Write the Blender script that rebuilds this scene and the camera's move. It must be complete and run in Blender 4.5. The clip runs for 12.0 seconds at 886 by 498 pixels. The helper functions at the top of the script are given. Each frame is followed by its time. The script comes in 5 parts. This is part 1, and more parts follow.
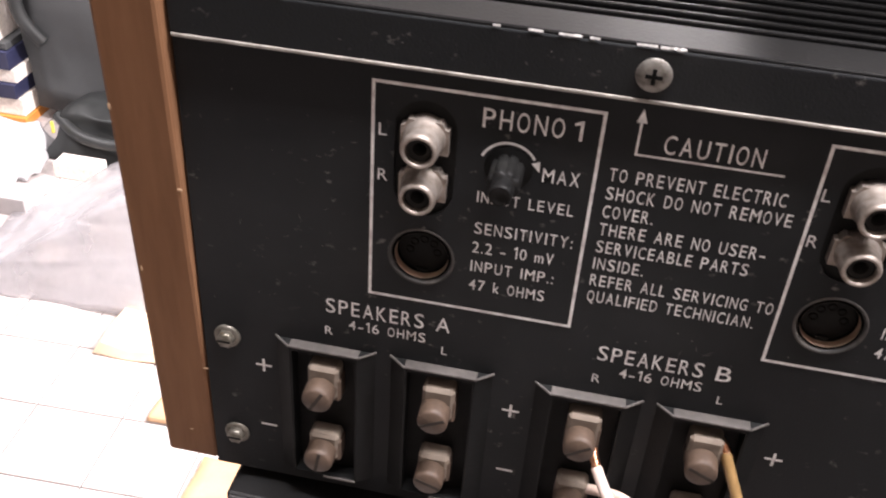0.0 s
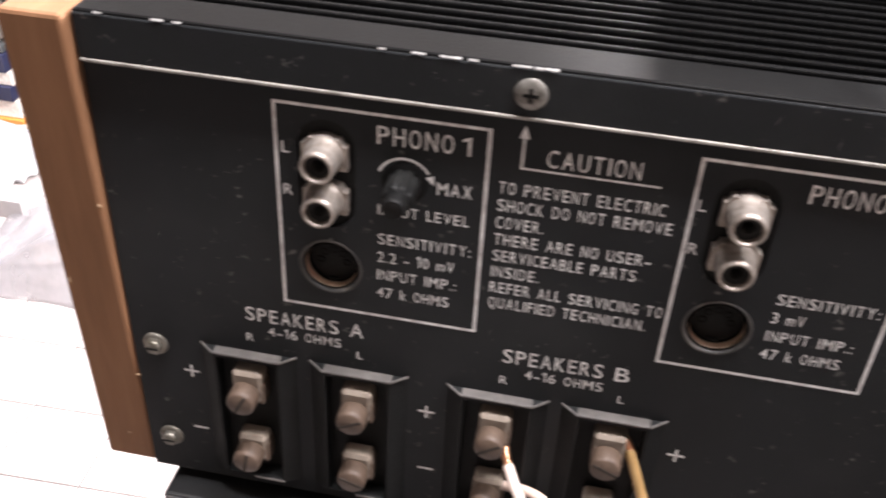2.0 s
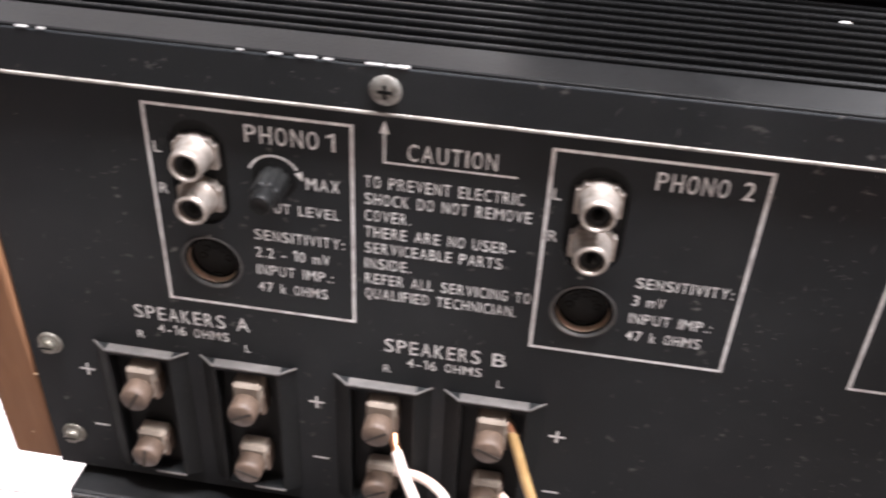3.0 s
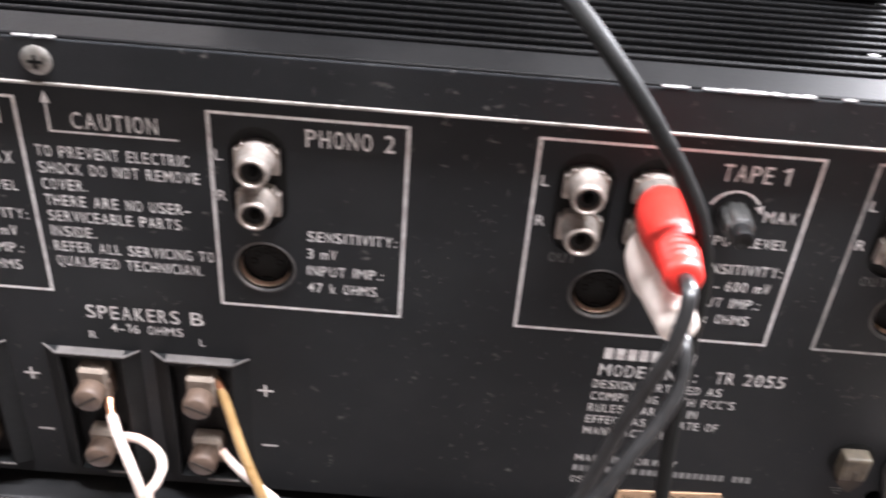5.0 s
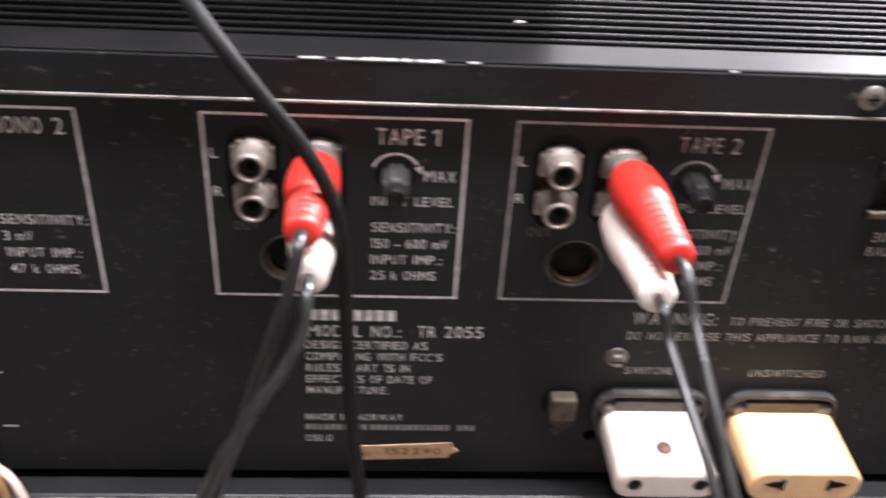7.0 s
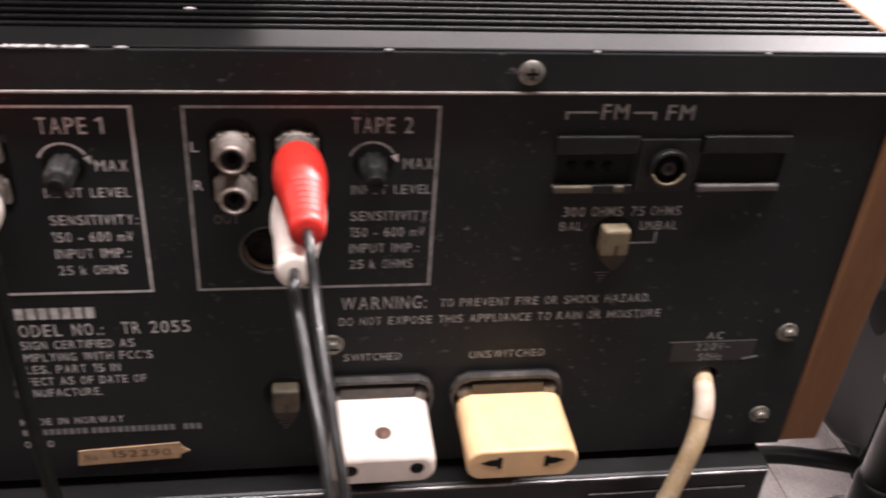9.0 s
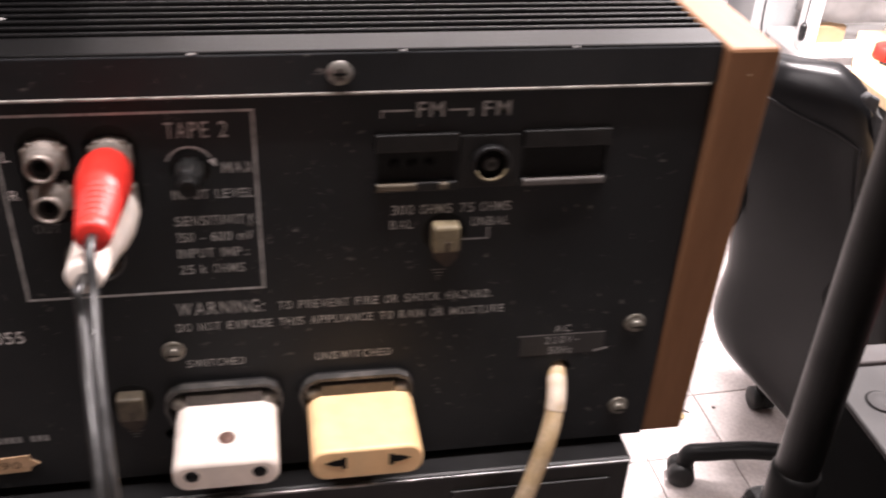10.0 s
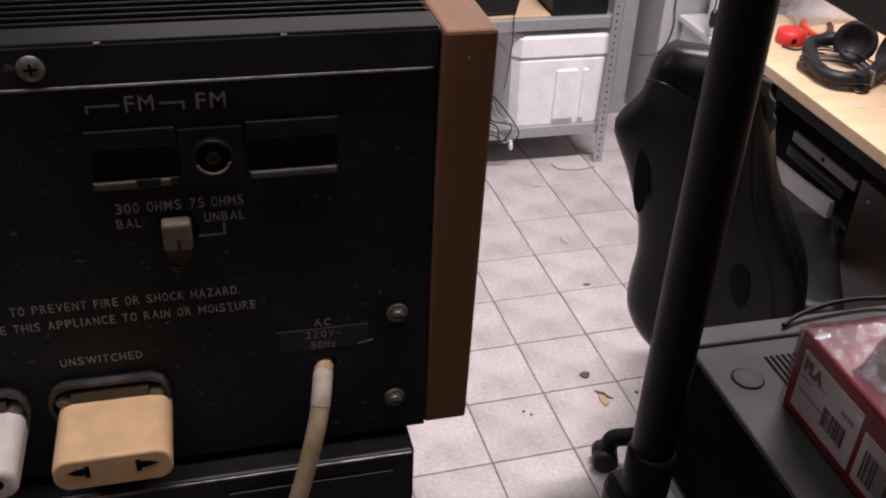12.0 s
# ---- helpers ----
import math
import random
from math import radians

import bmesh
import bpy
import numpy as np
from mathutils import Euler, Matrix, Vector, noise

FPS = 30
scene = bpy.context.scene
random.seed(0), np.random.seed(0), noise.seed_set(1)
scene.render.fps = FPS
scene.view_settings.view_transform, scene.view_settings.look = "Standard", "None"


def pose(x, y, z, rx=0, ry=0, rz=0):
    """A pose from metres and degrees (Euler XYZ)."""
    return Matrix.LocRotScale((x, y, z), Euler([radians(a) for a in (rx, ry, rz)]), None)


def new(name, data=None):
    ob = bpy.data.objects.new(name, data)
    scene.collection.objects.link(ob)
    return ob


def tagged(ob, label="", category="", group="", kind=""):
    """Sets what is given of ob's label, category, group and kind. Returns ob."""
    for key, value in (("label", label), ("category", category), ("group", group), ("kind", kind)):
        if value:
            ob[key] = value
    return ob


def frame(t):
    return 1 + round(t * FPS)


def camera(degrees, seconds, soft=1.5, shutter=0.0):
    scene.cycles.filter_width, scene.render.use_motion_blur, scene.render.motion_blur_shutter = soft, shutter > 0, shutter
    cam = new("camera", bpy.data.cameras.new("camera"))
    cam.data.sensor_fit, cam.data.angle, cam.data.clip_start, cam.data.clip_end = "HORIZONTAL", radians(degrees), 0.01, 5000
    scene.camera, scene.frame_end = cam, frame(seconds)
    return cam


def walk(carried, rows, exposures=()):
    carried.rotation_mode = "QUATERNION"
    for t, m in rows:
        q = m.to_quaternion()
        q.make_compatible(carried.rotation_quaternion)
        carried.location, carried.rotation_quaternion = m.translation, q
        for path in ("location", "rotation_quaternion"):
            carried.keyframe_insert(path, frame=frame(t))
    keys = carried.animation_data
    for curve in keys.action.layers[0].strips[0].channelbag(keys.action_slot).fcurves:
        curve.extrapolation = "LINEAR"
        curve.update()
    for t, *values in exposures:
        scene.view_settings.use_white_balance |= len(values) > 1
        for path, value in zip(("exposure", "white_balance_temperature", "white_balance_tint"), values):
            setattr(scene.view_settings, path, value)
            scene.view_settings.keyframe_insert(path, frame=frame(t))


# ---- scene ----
# seconds, eye x y z, yaw, pitch, roll
cam = camera(49.15, 12.0, soft=2.0, shutter=0.9)
ROWS = [
    (0.0, 0.0457, -0.1798, 1.5773, 9.02, -35.40, 4.15),
    (0.5, 0.0442, -0.1807, 1.5810, 9.39, -35.45, 4.44),
    (1.0, 0.0462, -0.1854, 1.5853, 9.64, -35.44, 4.12),
    (1.5, 0.0540, -0.1851, 1.5860, 9.65, -35.56, 3.49),
    (2.0, 0.0693, -0.1818, 1.5874, 9.27, -35.70, 3.26),
    (2.5, 0.0833, -0.1831, 1.5894, 8.97, -35.75, 2.88),
    (4.5, 0.1291, -0.1917, 1.5957, -0.15, -35.52, 4.94),
    (5.0, 0.1488, -0.1976, 1.5943, -0.32, -35.26, 4.69),
    (5.5, 0.1652, -0.1989, 1.5974, -0.96, -35.46, 4.27),
    (6.0, 0.1794, -0.2029, 1.6017, -1.56, -35.62, 3.95),
    (6.5, 0.1953, -0.2068, 1.6024, -2.94, -35.68, 4.01),
    (7.0, 0.2149, -0.2148, 1.6006, -4.57, -35.21, 3.86),
    (7.5, 0.2355, -0.2199, 1.5985, -5.64, -34.29, 3.89),
    (9.5, 0.2966, -0.2288, 1.5951, -10.57, -33.30, 3.85),
    (10.0, 0.3198, -0.2345, 1.5962, -11.16, -32.88, 3.07),
    (10.5, 0.3425, -0.2407, 1.5971, -12.84, -32.39, 2.96),
    (11.0, 0.3620, -0.2439, 1.5968, -14.23, -32.41, 2.98),
    (11.5, 0.3765, -0.2447, 1.5943, -15.38, -32.56, 2.93),
    (12.0, 0.3785, -0.2428, 1.5946, -15.16, -32.87, 2.74),
]
# seconds, stops, white balance: kelvin, tint
EXPOSURES = [(0.0, 0.68, 6520, 16), (1.5, 0.68, 6520, 16), (2.0, 0.78, 6400, 14), (2.5, 1.26, 6270, 13), (4.5, 1.42, 6050, 13), (5.5, 1.37, 6050, 13), (6.0, 1.26, 6050, 13), (6.5, 1.0, 6100, 14), (7.5, 0.36, 6300, 16), (9.5, 0.02, 6700, 20), (10.0, 0.0, 6750, 20.5), (10.5, -0.34, 6750, 21.5), (11.0, -1.12, 6550, 21), (11.5, -1.5, 6400, 21), (12.0, -1.82, 6400, 21)]
walk(cam, [(t, pose(x, y, z, 0, 0, yaw) @ pose(0, 0, 0, 90 + pitch) @ pose(0, 0, 0, 0, 0, roll)) for t, x, y, z, yaw, pitch, roll in ROWS], EXPOSURES)

# ---- light ----
world = bpy.data.worlds.new("room_world")
scene.world = world
world.use_nodes = True
world.node_tree.nodes["Background"].inputs[0].default_value = (0.75, 0.8, 0.9, 1)
world.node_tree.nodes["Background"].inputs[1].default_value = 0.05


def area_lamp(name, x, y, z, sx, sy, watts, colour=(1.0, 0.975, 0.965)):
    data = bpy.data.lights.new(name, "AREA")
    data.shape, data.size, data.size_y, data.energy, data.color = "RECTANGLE", sx, sy, watts, colour
    ob = new(name, data)
    ob.location = (x, y, z)
    return ob


# Overhead lamps, all out of view, added to balance panel, cover and room.
LAMPS = [(0.48, -0.095, 37.0), (-2.2, 1.7, 62.0), (0.65, 2.5, 29.0), (1.68, 1.45, 325.0)]
for lx, ly, watts in LAMPS:
    area_lamp("added_light", lx, ly, 2.655, 1.15, 0.12, watts)


# ---- materials ----
def nodes_of(name):
    m = bpy.data.materials.new(name)
    m.use_nodes = True
    return m, m.node_tree, m.node_tree.nodes["Principled BSDF"]


def surface(name, colour, rough=0.5, metal=0.0, spot=None, scale=40.0, amount=0.3, fine=600.0, bump=0.05, bump_scale=900.0, rough_var=0.12, stretch=(1, 1, 1), coat=0.0, random_tint=0.0, spec=0.5):
    """A painted, moulded or metal surface with stains at one scale, grain at another and fine relief."""
    m, tree, bsdf = nodes_of(name)
    n, link = tree.nodes.new, tree.links.new
    coord, mapping = n("ShaderNodeTexCoord"), n("ShaderNodeMapping")
    mapping.inputs["Scale"].default_value = stretch
    link(coord.outputs["Object"], mapping.inputs["Vector"])
    broad, grain = n("ShaderNodeTexNoise"), n("ShaderNodeTexNoise")
    for tex, sc, det in ((broad, scale, 5.0), (grain, fine, 3.0)):
        tex.inputs["Scale"].default_value, tex.inputs["Detail"].default_value = sc, det
        link(mapping.outputs[0], tex.inputs["Vector"])
    ramp = n("ShaderNodeValToRGB")
    ramp.color_ramp.elements[0].position, ramp.color_ramp.elements[1].position = 0.42, 0.72
    link(broad.outputs["Fac"], ramp.inputs[0])
    mix = n("ShaderNodeMix")
    mix.data_type = "RGBA"
    other = spot or tuple(min(1.0, c * 1.35) for c in colour)
    mix.inputs[6].default_value, mix.inputs[7].default_value = (*colour, 1), (*other, 1)
    fac = n("ShaderNodeMath")
    fac.operation = "MULTIPLY"
    fac.inputs[1].default_value = amount
    link(ramp.outputs[0], fac.inputs[0])
    link(fac.outputs[0], mix.inputs[0])
    hsv = n("ShaderNodeHueSaturation")
    link(mix.outputs[2], hsv.inputs["Color"])
    val = n("ShaderNodeMapRange")
    val.inputs["From Min"].default_value, val.inputs["From Max"].default_value = 0.3, 0.7
    val.inputs["To Min"].default_value, val.inputs["To Max"].default_value = 0.88, 1.12
    link(grain.outputs["Fac"], val.inputs["Value"])
    if random_tint:
        info, more, prod = n("ShaderNodeObjectInfo"), n("ShaderNodeMapRange"), n("ShaderNodeMath")
        more.inputs["To Min"].default_value, more.inputs["To Max"].default_value = 1 - random_tint, 1 + random_tint
        prod.operation = "MULTIPLY"
        link(info.outputs["Random"], more.inputs["Value"])
        link(val.outputs[0], prod.inputs[0])
        link(more.outputs[0], prod.inputs[1])
        link(prod.outputs[0], hsv.inputs["Value"])
    else:
        link(val.outputs[0], hsv.inputs["Value"])
    link(hsv.outputs[0], bsdf.inputs["Base Color"])
    rr = n("ShaderNodeMapRange")
    rr.inputs["To Min"].default_value, rr.inputs["To Max"].default_value = max(0.02, rough - rough_var), min(1.0, rough + rough_var)
    link(broad.outputs["Fac"], rr.inputs["Value"])
    link(rr.outputs[0], bsdf.inputs["Roughness"])
    bsdf.inputs["Metallic"].default_value = metal
    bsdf.inputs["Specular IOR Level"].default_value = spec
    bsdf.inputs["Coat Weight"].default_value = coat
    if bump:
        bn, bt = n("ShaderNodeBump"), n("ShaderNodeTexNoise")
        bt.inputs["Scale"].default_value = bump_scale
        link(mapping.outputs[0], bt.inputs["Vector"])
        bn.inputs["Strength"].default_value, bn.inputs["Distance"].default_value = bump, 0.001
        link(bt.outputs["Fac"], bn.inputs["Height"])
        link(bn.outputs[0], bsdf.inputs["Normal"])
    return m


def wood(name, dark, light, scale, stretch, rough=0.45, spec=0.4):
    m, tree, bsdf = nodes_of(name)
    n, link = tree.nodes.new, tree.links.new
    coord, mapping = n("ShaderNodeTexCoord"), n("ShaderNodeMapping")
    mapping.inputs["Scale"].default_value = stretch
    link(coord.outputs["Object"], mapping.inputs["Vector"])
    warp, fine = n("ShaderNodeTexNoise"), n("ShaderNodeTexNoise")
    warp.inputs["Scale"].default_value, warp.inputs["Detail"].default_value, warp.inputs["Distortion"].default_value = scale, 6.0, 1.2
    fine.inputs["Scale"].default_value, fine.inputs["Detail"].default_value = scale * 9, 4.0
    for tex in (warp, fine):
        link(mapping.outputs[0], tex.inputs["Vector"])
    ramp = n("ShaderNodeValToRGB")
    ramp.color_ramp.elements[0].position, ramp.color_ramp.elements[1].position = 0.3, 0.72
    ramp.color_ramp.elements[0].color, ramp.color_ramp.elements[1].color = (*dark, 1), (*light, 1)
    add = n("ShaderNodeMath")
    add.operation = "MULTIPLY_ADD"
    add.inputs[1].default_value = 0.35
    link(fine.outputs["Fac"], add.inputs[0])
    sub = n("ShaderNodeMath")
    sub.operation = "MULTIPLY_ADD"
    sub.inputs[1].default_value, sub.inputs[2].default_value = 0.8, -0.08
    link(warp.outputs["Fac"], sub.inputs[0])
    link(sub.outputs[0], add.inputs[2])
    link(add.outputs[0], ramp.inputs[0])
    link(ramp.outputs[0], bsdf.inputs["Base Color"])
    bsdf.inputs["Roughness"].default_value = rough
    bsdf.inputs["Specular IOR Level"].default_value = spec
    bn = n("ShaderNodeBump")
    bn.inputs["Strength"].default_value, bn.inputs["Distance"].default_value = 0.12, 0.0005
    link(fine.outputs["Fac"], bn.inputs["Height"])
    link(bn.outputs[0], bsdf.inputs["Normal"])
    return m


def scuffed_black(name, base, dust, rough):
    """Black paint with pale rubbed flecks and a film of dust."""
    m, tree, bsdf = nodes_of(name)
    n, link = tree.nodes.new, tree.links.new
    coord = n("ShaderNodeTexCoord")
    stretched = n("ShaderNodeMapping")
    stretched.inputs["Scale"].default_value = (0.85, 1.0, 1.2)
    link(coord.outputs["Object"], stretched.inputs["Vector"])
    flecks, where, film = n("ShaderNodeTexNoise"), n("ShaderNodeTexNoise"), n("ShaderNodeTexNoise")
    flecks.inputs["Scale"].default_value, flecks.inputs["Detail"].default_value, flecks.inputs["Roughness"].default_value = 260.0, 4.0, 0.62
    where.inputs["Scale"].default_value, where.inputs["Detail"].default_value = 26.0, 2.0
    film.inputs["Scale"].default_value, film.inputs["Detail"].default_value = 18.0, 6.0
    link(stretched.outputs[0], flecks.inputs["Vector"])
    link(coord.outputs["Object"], where.inputs["Vector"])
    link(coord.outputs["Object"], film.inputs["Vector"])
    a, b = n("ShaderNodeMapRange"), n("ShaderNodeMapRange")
    a.inputs["From Min"].default_value, a.inputs["From Max"].default_value = 0.63, 0.72
    b.inputs["From Min"].default_value, b.inputs["From Max"].default_value = 0.46, 0.60
    link(flecks.outputs["Fac"], a.inputs["Value"])
    link(where.outputs["Fac"], b.inputs["Value"])
    both = n("ShaderNodeMath")
    both.operation = "MULTIPLY"
    link(a.outputs[0], both.inputs[0])
    link(b.outputs[0], both.inputs[1])
    soft = n("ShaderNodeMix")
    soft.data_type = "RGBA"
    soft.inputs[6].default_value, soft.inputs[7].default_value = (*base, 1), (*dust, 1)
    fr = n("ShaderNodeMapRange")
    fr.inputs["From Min"].default_value, fr.inputs["From Max"].default_value, fr.inputs["To Max"].default_value = 0.45, 0.8, 0.55
    link(film.outputs["Fac"], fr.inputs["Value"])
    link(fr.outputs[0], soft.inputs[0])
    mix = n("ShaderNodeMix")
    mix.data_type = "RGBA"
    mix.inputs[7].default_value = (0.33, 0.32, 0.30, 1)
    fleck_amount = n("ShaderNodeMath")
    fleck_amount.operation = "MULTIPLY"
    fleck_amount.inputs[1].default_value = 0.4
    link(both.outputs[0], fleck_amount.inputs[0])
    link(fleck_amount.outputs[0], mix.inputs[0])
    link(soft.outputs[2], mix.inputs[6])
    link(mix.outputs[2], bsdf.inputs["Base Color"])
    rr = n("ShaderNodeMapRange")
    rr.inputs["To Min"].default_value, rr.inputs["To Max"].default_value = rough - 0.12, rough + 0.15
    bsdf.inputs["Specular IOR Level"].default_value = 0.12
    link(film.outputs["Fac"], rr.inputs["Value"])
    link(rr.outputs[0], bsdf.inputs["Roughness"])
    bn, bt = n("ShaderNodeBump"), n("ShaderNodeTexNoise")
    bt.inputs["Scale"].default_value = 1800.0
    link(coord.outputs["Object"], bt.inputs["Vector"])
    bn.inputs["Strength"].default_value, bn.inputs["Distance"].default_value = 0.15, 0.0004
    link(bt.outputs["Fac"], bn.inputs["Height"])
    link(bn.outputs[0], bsdf.inputs["Normal"])
    return m


def clear_plastic(name, tint, rough, opacity, uneven=0.2, creases=0.0):
    m, tree, bsdf = nodes_of(name)
    n, link = tree.nodes.new, tree.links.new
    bsdf.inputs["Base Color"].default_value = (*tint, 1)
    bsdf.inputs["Roughness"].default_value = rough
    if creases:
        bn, folds, where = n("ShaderNodeBump"), n("ShaderNodeTexNoise"), n("ShaderNodeTexCoord")
        folds.inputs["Scale"].default_value, folds.inputs["Detail"].default_value, folds.inputs["Distortion"].default_value = 70.0, 2.0, 1.5
        link(where.outputs["Object"], folds.inputs["Vector"])
        bn.inputs["Strength"].default_value, bn.inputs["Distance"].default_value = creases, 0.006
        link(folds.outputs["Fac"], bn.inputs["Height"])
        link(bn.outputs[0], bsdf.inputs["Normal"])
        bsdf.inputs["Specular IOR Level"].default_value = 0.8
    see = n("ShaderNodeBsdfTransparent")
    mix = n("ShaderNodeMixShader")
    tex, coord, mr = n("ShaderNodeTexNoise"), n("ShaderNodeTexCoord"), n("ShaderNodeMapRange")
    tex.inputs["Scale"].default_value, tex.inputs["Detail"].default_value = 9.0, 4.0
    link(coord.outputs["Object"], tex.inputs["Vector"])
    mr.inputs["From Min"].default_value, mr.inputs["From Max"].default_value = 0.35, 0.7
    mr.inputs["To Min"].default_value, mr.inputs["To Max"].default_value = max(0.0, opacity - uneven), min(1.0, opacity + uneven)
    link(tex.outputs["Fac"], mr.inputs["Value"])
    link(mr.outputs[0], mix.inputs[0])
    link(see.outputs[0], mix.inputs[1])
    link(bsdf.outputs[0], mix.inputs[2])
    link(mix.outputs[0], tree.nodes["Material Output"].inputs["Surface"])
    return m


def glow(name, colour, strength):
    m, tree, bsdf = nodes_of(name)
    bsdf.inputs["Emission Color"].default_value = (*colour, 1)
    bsdf.inputs["Emission Strength"].default_value = strength
    return m


PANEL = scuffed_black("scuffed_black_paint", (0.0192, 0.0208, 0.0226), (0.047, 0.049, 0.0505), 0.52)
COVER = surface("black_cover_paint", (0.0042, 0.0042, 0.0043), 0.34, spot=(0.0085, 0.0084, 0.0083), scale=25, amount=0.5, bump=0.05, bump_scale=1500, rough_var=0.05, spec=0.095)
HOUSING = surface("dull_black_housing", (0.0078, 0.0083, 0.0086), 0.55, spot=(0.0145, 0.0147, 0.0147), scale=120, amount=0.6, spec=0.15)
BRONZE = surface("bronzed_screw", (0.21, 0.195, 0.168), 0.42, metal=0.6, spot=(0.07, 0.06, 0.04), scale=480, amount=0.9)
CASE = surface("dark_case_paint", (0.0095, 0.0095, 0.0099), 0.42, spot=(0.020, 0.0196, 0.0192), scale=30, amount=0.5, bump=0.08, bump_scale=1500, spec=0.3)
VOID = surface("black_plastic", (0.005, 0.005, 0.005), 0.6, bump=0.0, spec=0.12)
SATIN = surface("black_satin_plastic", (0.009, 0.009, 0.009), 0.45, spot=(0.020, 0.0195, 0.019), scale=120, amount=0.6, spec=0.28)
DUSTY = surface("dusty_dark_plastic", (0.030, 0.029, 0.028), 0.55, spot=(0.12, 0.11, 0.10), scale=160, amount=0.7)
# Grey of the outlet hoods; on ledges and lips it paints in the light.
LEDGE = surface("lit_ledge_and_hood_grey", (0.072, 0.065, 0.061), 0.6, spot=(0.12, 0.108, 0.10), scale=200, amount=0.6)
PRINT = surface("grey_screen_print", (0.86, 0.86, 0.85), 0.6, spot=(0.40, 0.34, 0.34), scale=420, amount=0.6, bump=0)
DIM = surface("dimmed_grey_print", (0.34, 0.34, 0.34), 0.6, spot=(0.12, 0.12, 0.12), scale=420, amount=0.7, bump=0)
# Darker grey for the print on the right part of the panel.
RIGHT_PRINT = surface("darker_right_print", (0.44, 0.44, 0.43), 0.6, spot=(0.15, 0.15, 0.15), scale=420, amount=0.75, bump=0)
FAINT = surface("faded_grey_print", (0.14, 0.14, 0.14), 0.6, spot=(0.05, 0.05, 0.05), scale=420, amount=0.8, bump=0)
BARE = surface("worn_bare_edge", (0.37, 0.35, 0.32), 0.45, metal=0.2, spot=(0.10, 0.092, 0.08), scale=140, amount=0.9)
CHIP = surface("chipped_pale_primer", (0.50, 0.49, 0.48), 0.5, spot=(0.20, 0.19, 0.18), scale=700, amount=0.8)
NICKEL = surface("dull_tin_plate", (0.36, 0.318, 0.285), 0.45, metal=0.6, spot=(0.16, 0.125, 0.10), scale=380, amount=0.8, rough_var=0.15)
ZINC = surface("tarnished_zinc", (0.24, 0.23, 0.21), 0.42, metal=0.5, spot=(0.07, 0.06, 0.05), scale=480, amount=0.9)
BRASS = surface("yellowed_plating", (0.85, 0.62, 0.46), 0.36, metal=0.8, spot=(0.50, 0.33, 0.22), scale=300, amount=0.6)
BEIGE = surface("dark_beige_plastic", (0.088, 0.058, 0.041), 0.6, spot=(0.066, 0.042, 0.029), scale=220, amount=0.7, bump=0.12)
# Paler copy of the beige: the blocks' lit tops put into the colour.
BEIGE_LIT = surface("lit_beige_plastic", (0.21, 0.172, 0.138), 0.65, spot=(0.12, 0.09, 0.068), scale=300, amount=0.6, bump=0.12)
OLIVE_PALE = surface("yellowed_terminal_plastic", (0.185, 0.15, 0.09), 0.6, spot=(0.10, 0.078, 0.048), scale=180, amount=0.7, bump=0.12)
OLIVE = surface("grubby_olive_plastic", (0.078, 0.062, 0.040), 0.6, spot=(0.04, 0.031, 0.021), scale=220, amount=0.7, bump=0.12)
RED = surface("red_moulded_plastic", (0.62, 0.030, 0.020), 0.44, spot=(0.62, 0.02, 0.015), scale=90, amount=0.5, bump=0.04)
WHITE = surface("white_moulded_plastic", (0.92, 0.83, 0.755), 0.4, spot=(0.76, 0.65, 0.58), scale=60, amount=0.6, fine=90, bump=0.04)
CREAM = surface("yellowed_plastic", (0.91, 0.61, 0.33), 0.42, spot=(0.80, 0.48, 0.22), scale=60, amount=0.5, fine=90, bump=0.06)
SHEATH = surface("matt_black_cable_sheath", (0.0075, 0.0077, 0.0073), 0.55, spot=(0.014, 0.014, 0.013), scale=200, amount=0.5, bump=0.06, spec=0.14)
RUBBER = surface("black_cable_rubber", (0.012, 0.012, 0.012), 0.32, spot=(0.03, 0.03, 0.03), scale=200, amount=0.5, bump=0.03)
CORD = surface("beige_cord_rubber", (0.50, 0.36, 0.20), 0.55, spot=(0.62, 0.50, 0.36), scale=130, amount=0.8, bump=0.05)
WIRE_CLEAR = surface("clear_wire_jacket", (0.70, 0.59, 0.53), 0.25, spot=(0.72, 0.40, 0.27), scale=90, amount=0.55, coat=0.4, bump=0)
WIRE_GOLD = surface("amber_wire_jacket", (0.24, 0.145, 0.058), 0.3, spot=(0.36, 0.235, 0.105), scale=90, amount=0.6, coat=0.4, bump=0)
COPPER = surface("copper_strands", (0.85, 0.42, 0.25), 0.3, metal=1.0, scale=900, amount=0.6)
WOOD = wood("walnut_veneer", (0.212, 0.107, 0.057), (0.282, 0.146, 0.079), 9.0, (9.0, 1.0, 1.0), 0.5, spec=0.1)
TAN = surface("tan_paper_label", (0.62, 0.42, 0.26), 0.7, spot=(0.48, 0.30, 0.17), scale=200, amount=0.6)
INK = surface("brown_ink", (0.10, 0.06, 0.035), 0.8, bump=0)
TAPE = surface("dark_sticker", (0.016, 0.016, 0.0165), 0.4, spot=(0.026, 0.026, 0.026), scale=90, amount=0.6)
TILE = surface("pale_floor_tile", (0.50, 0.45, 0.436), 0.42, spot=(0.28, 0.243, 0.234), scale=8.0, amount=0.65, fine=110.0, bump=0.06, bump_scale=120, random_tint=0.06)
GROUT = surface("grey_grout", (0.16, 0.148, 0.14), 0.85, scale=30, amount=0.5, fine=300)
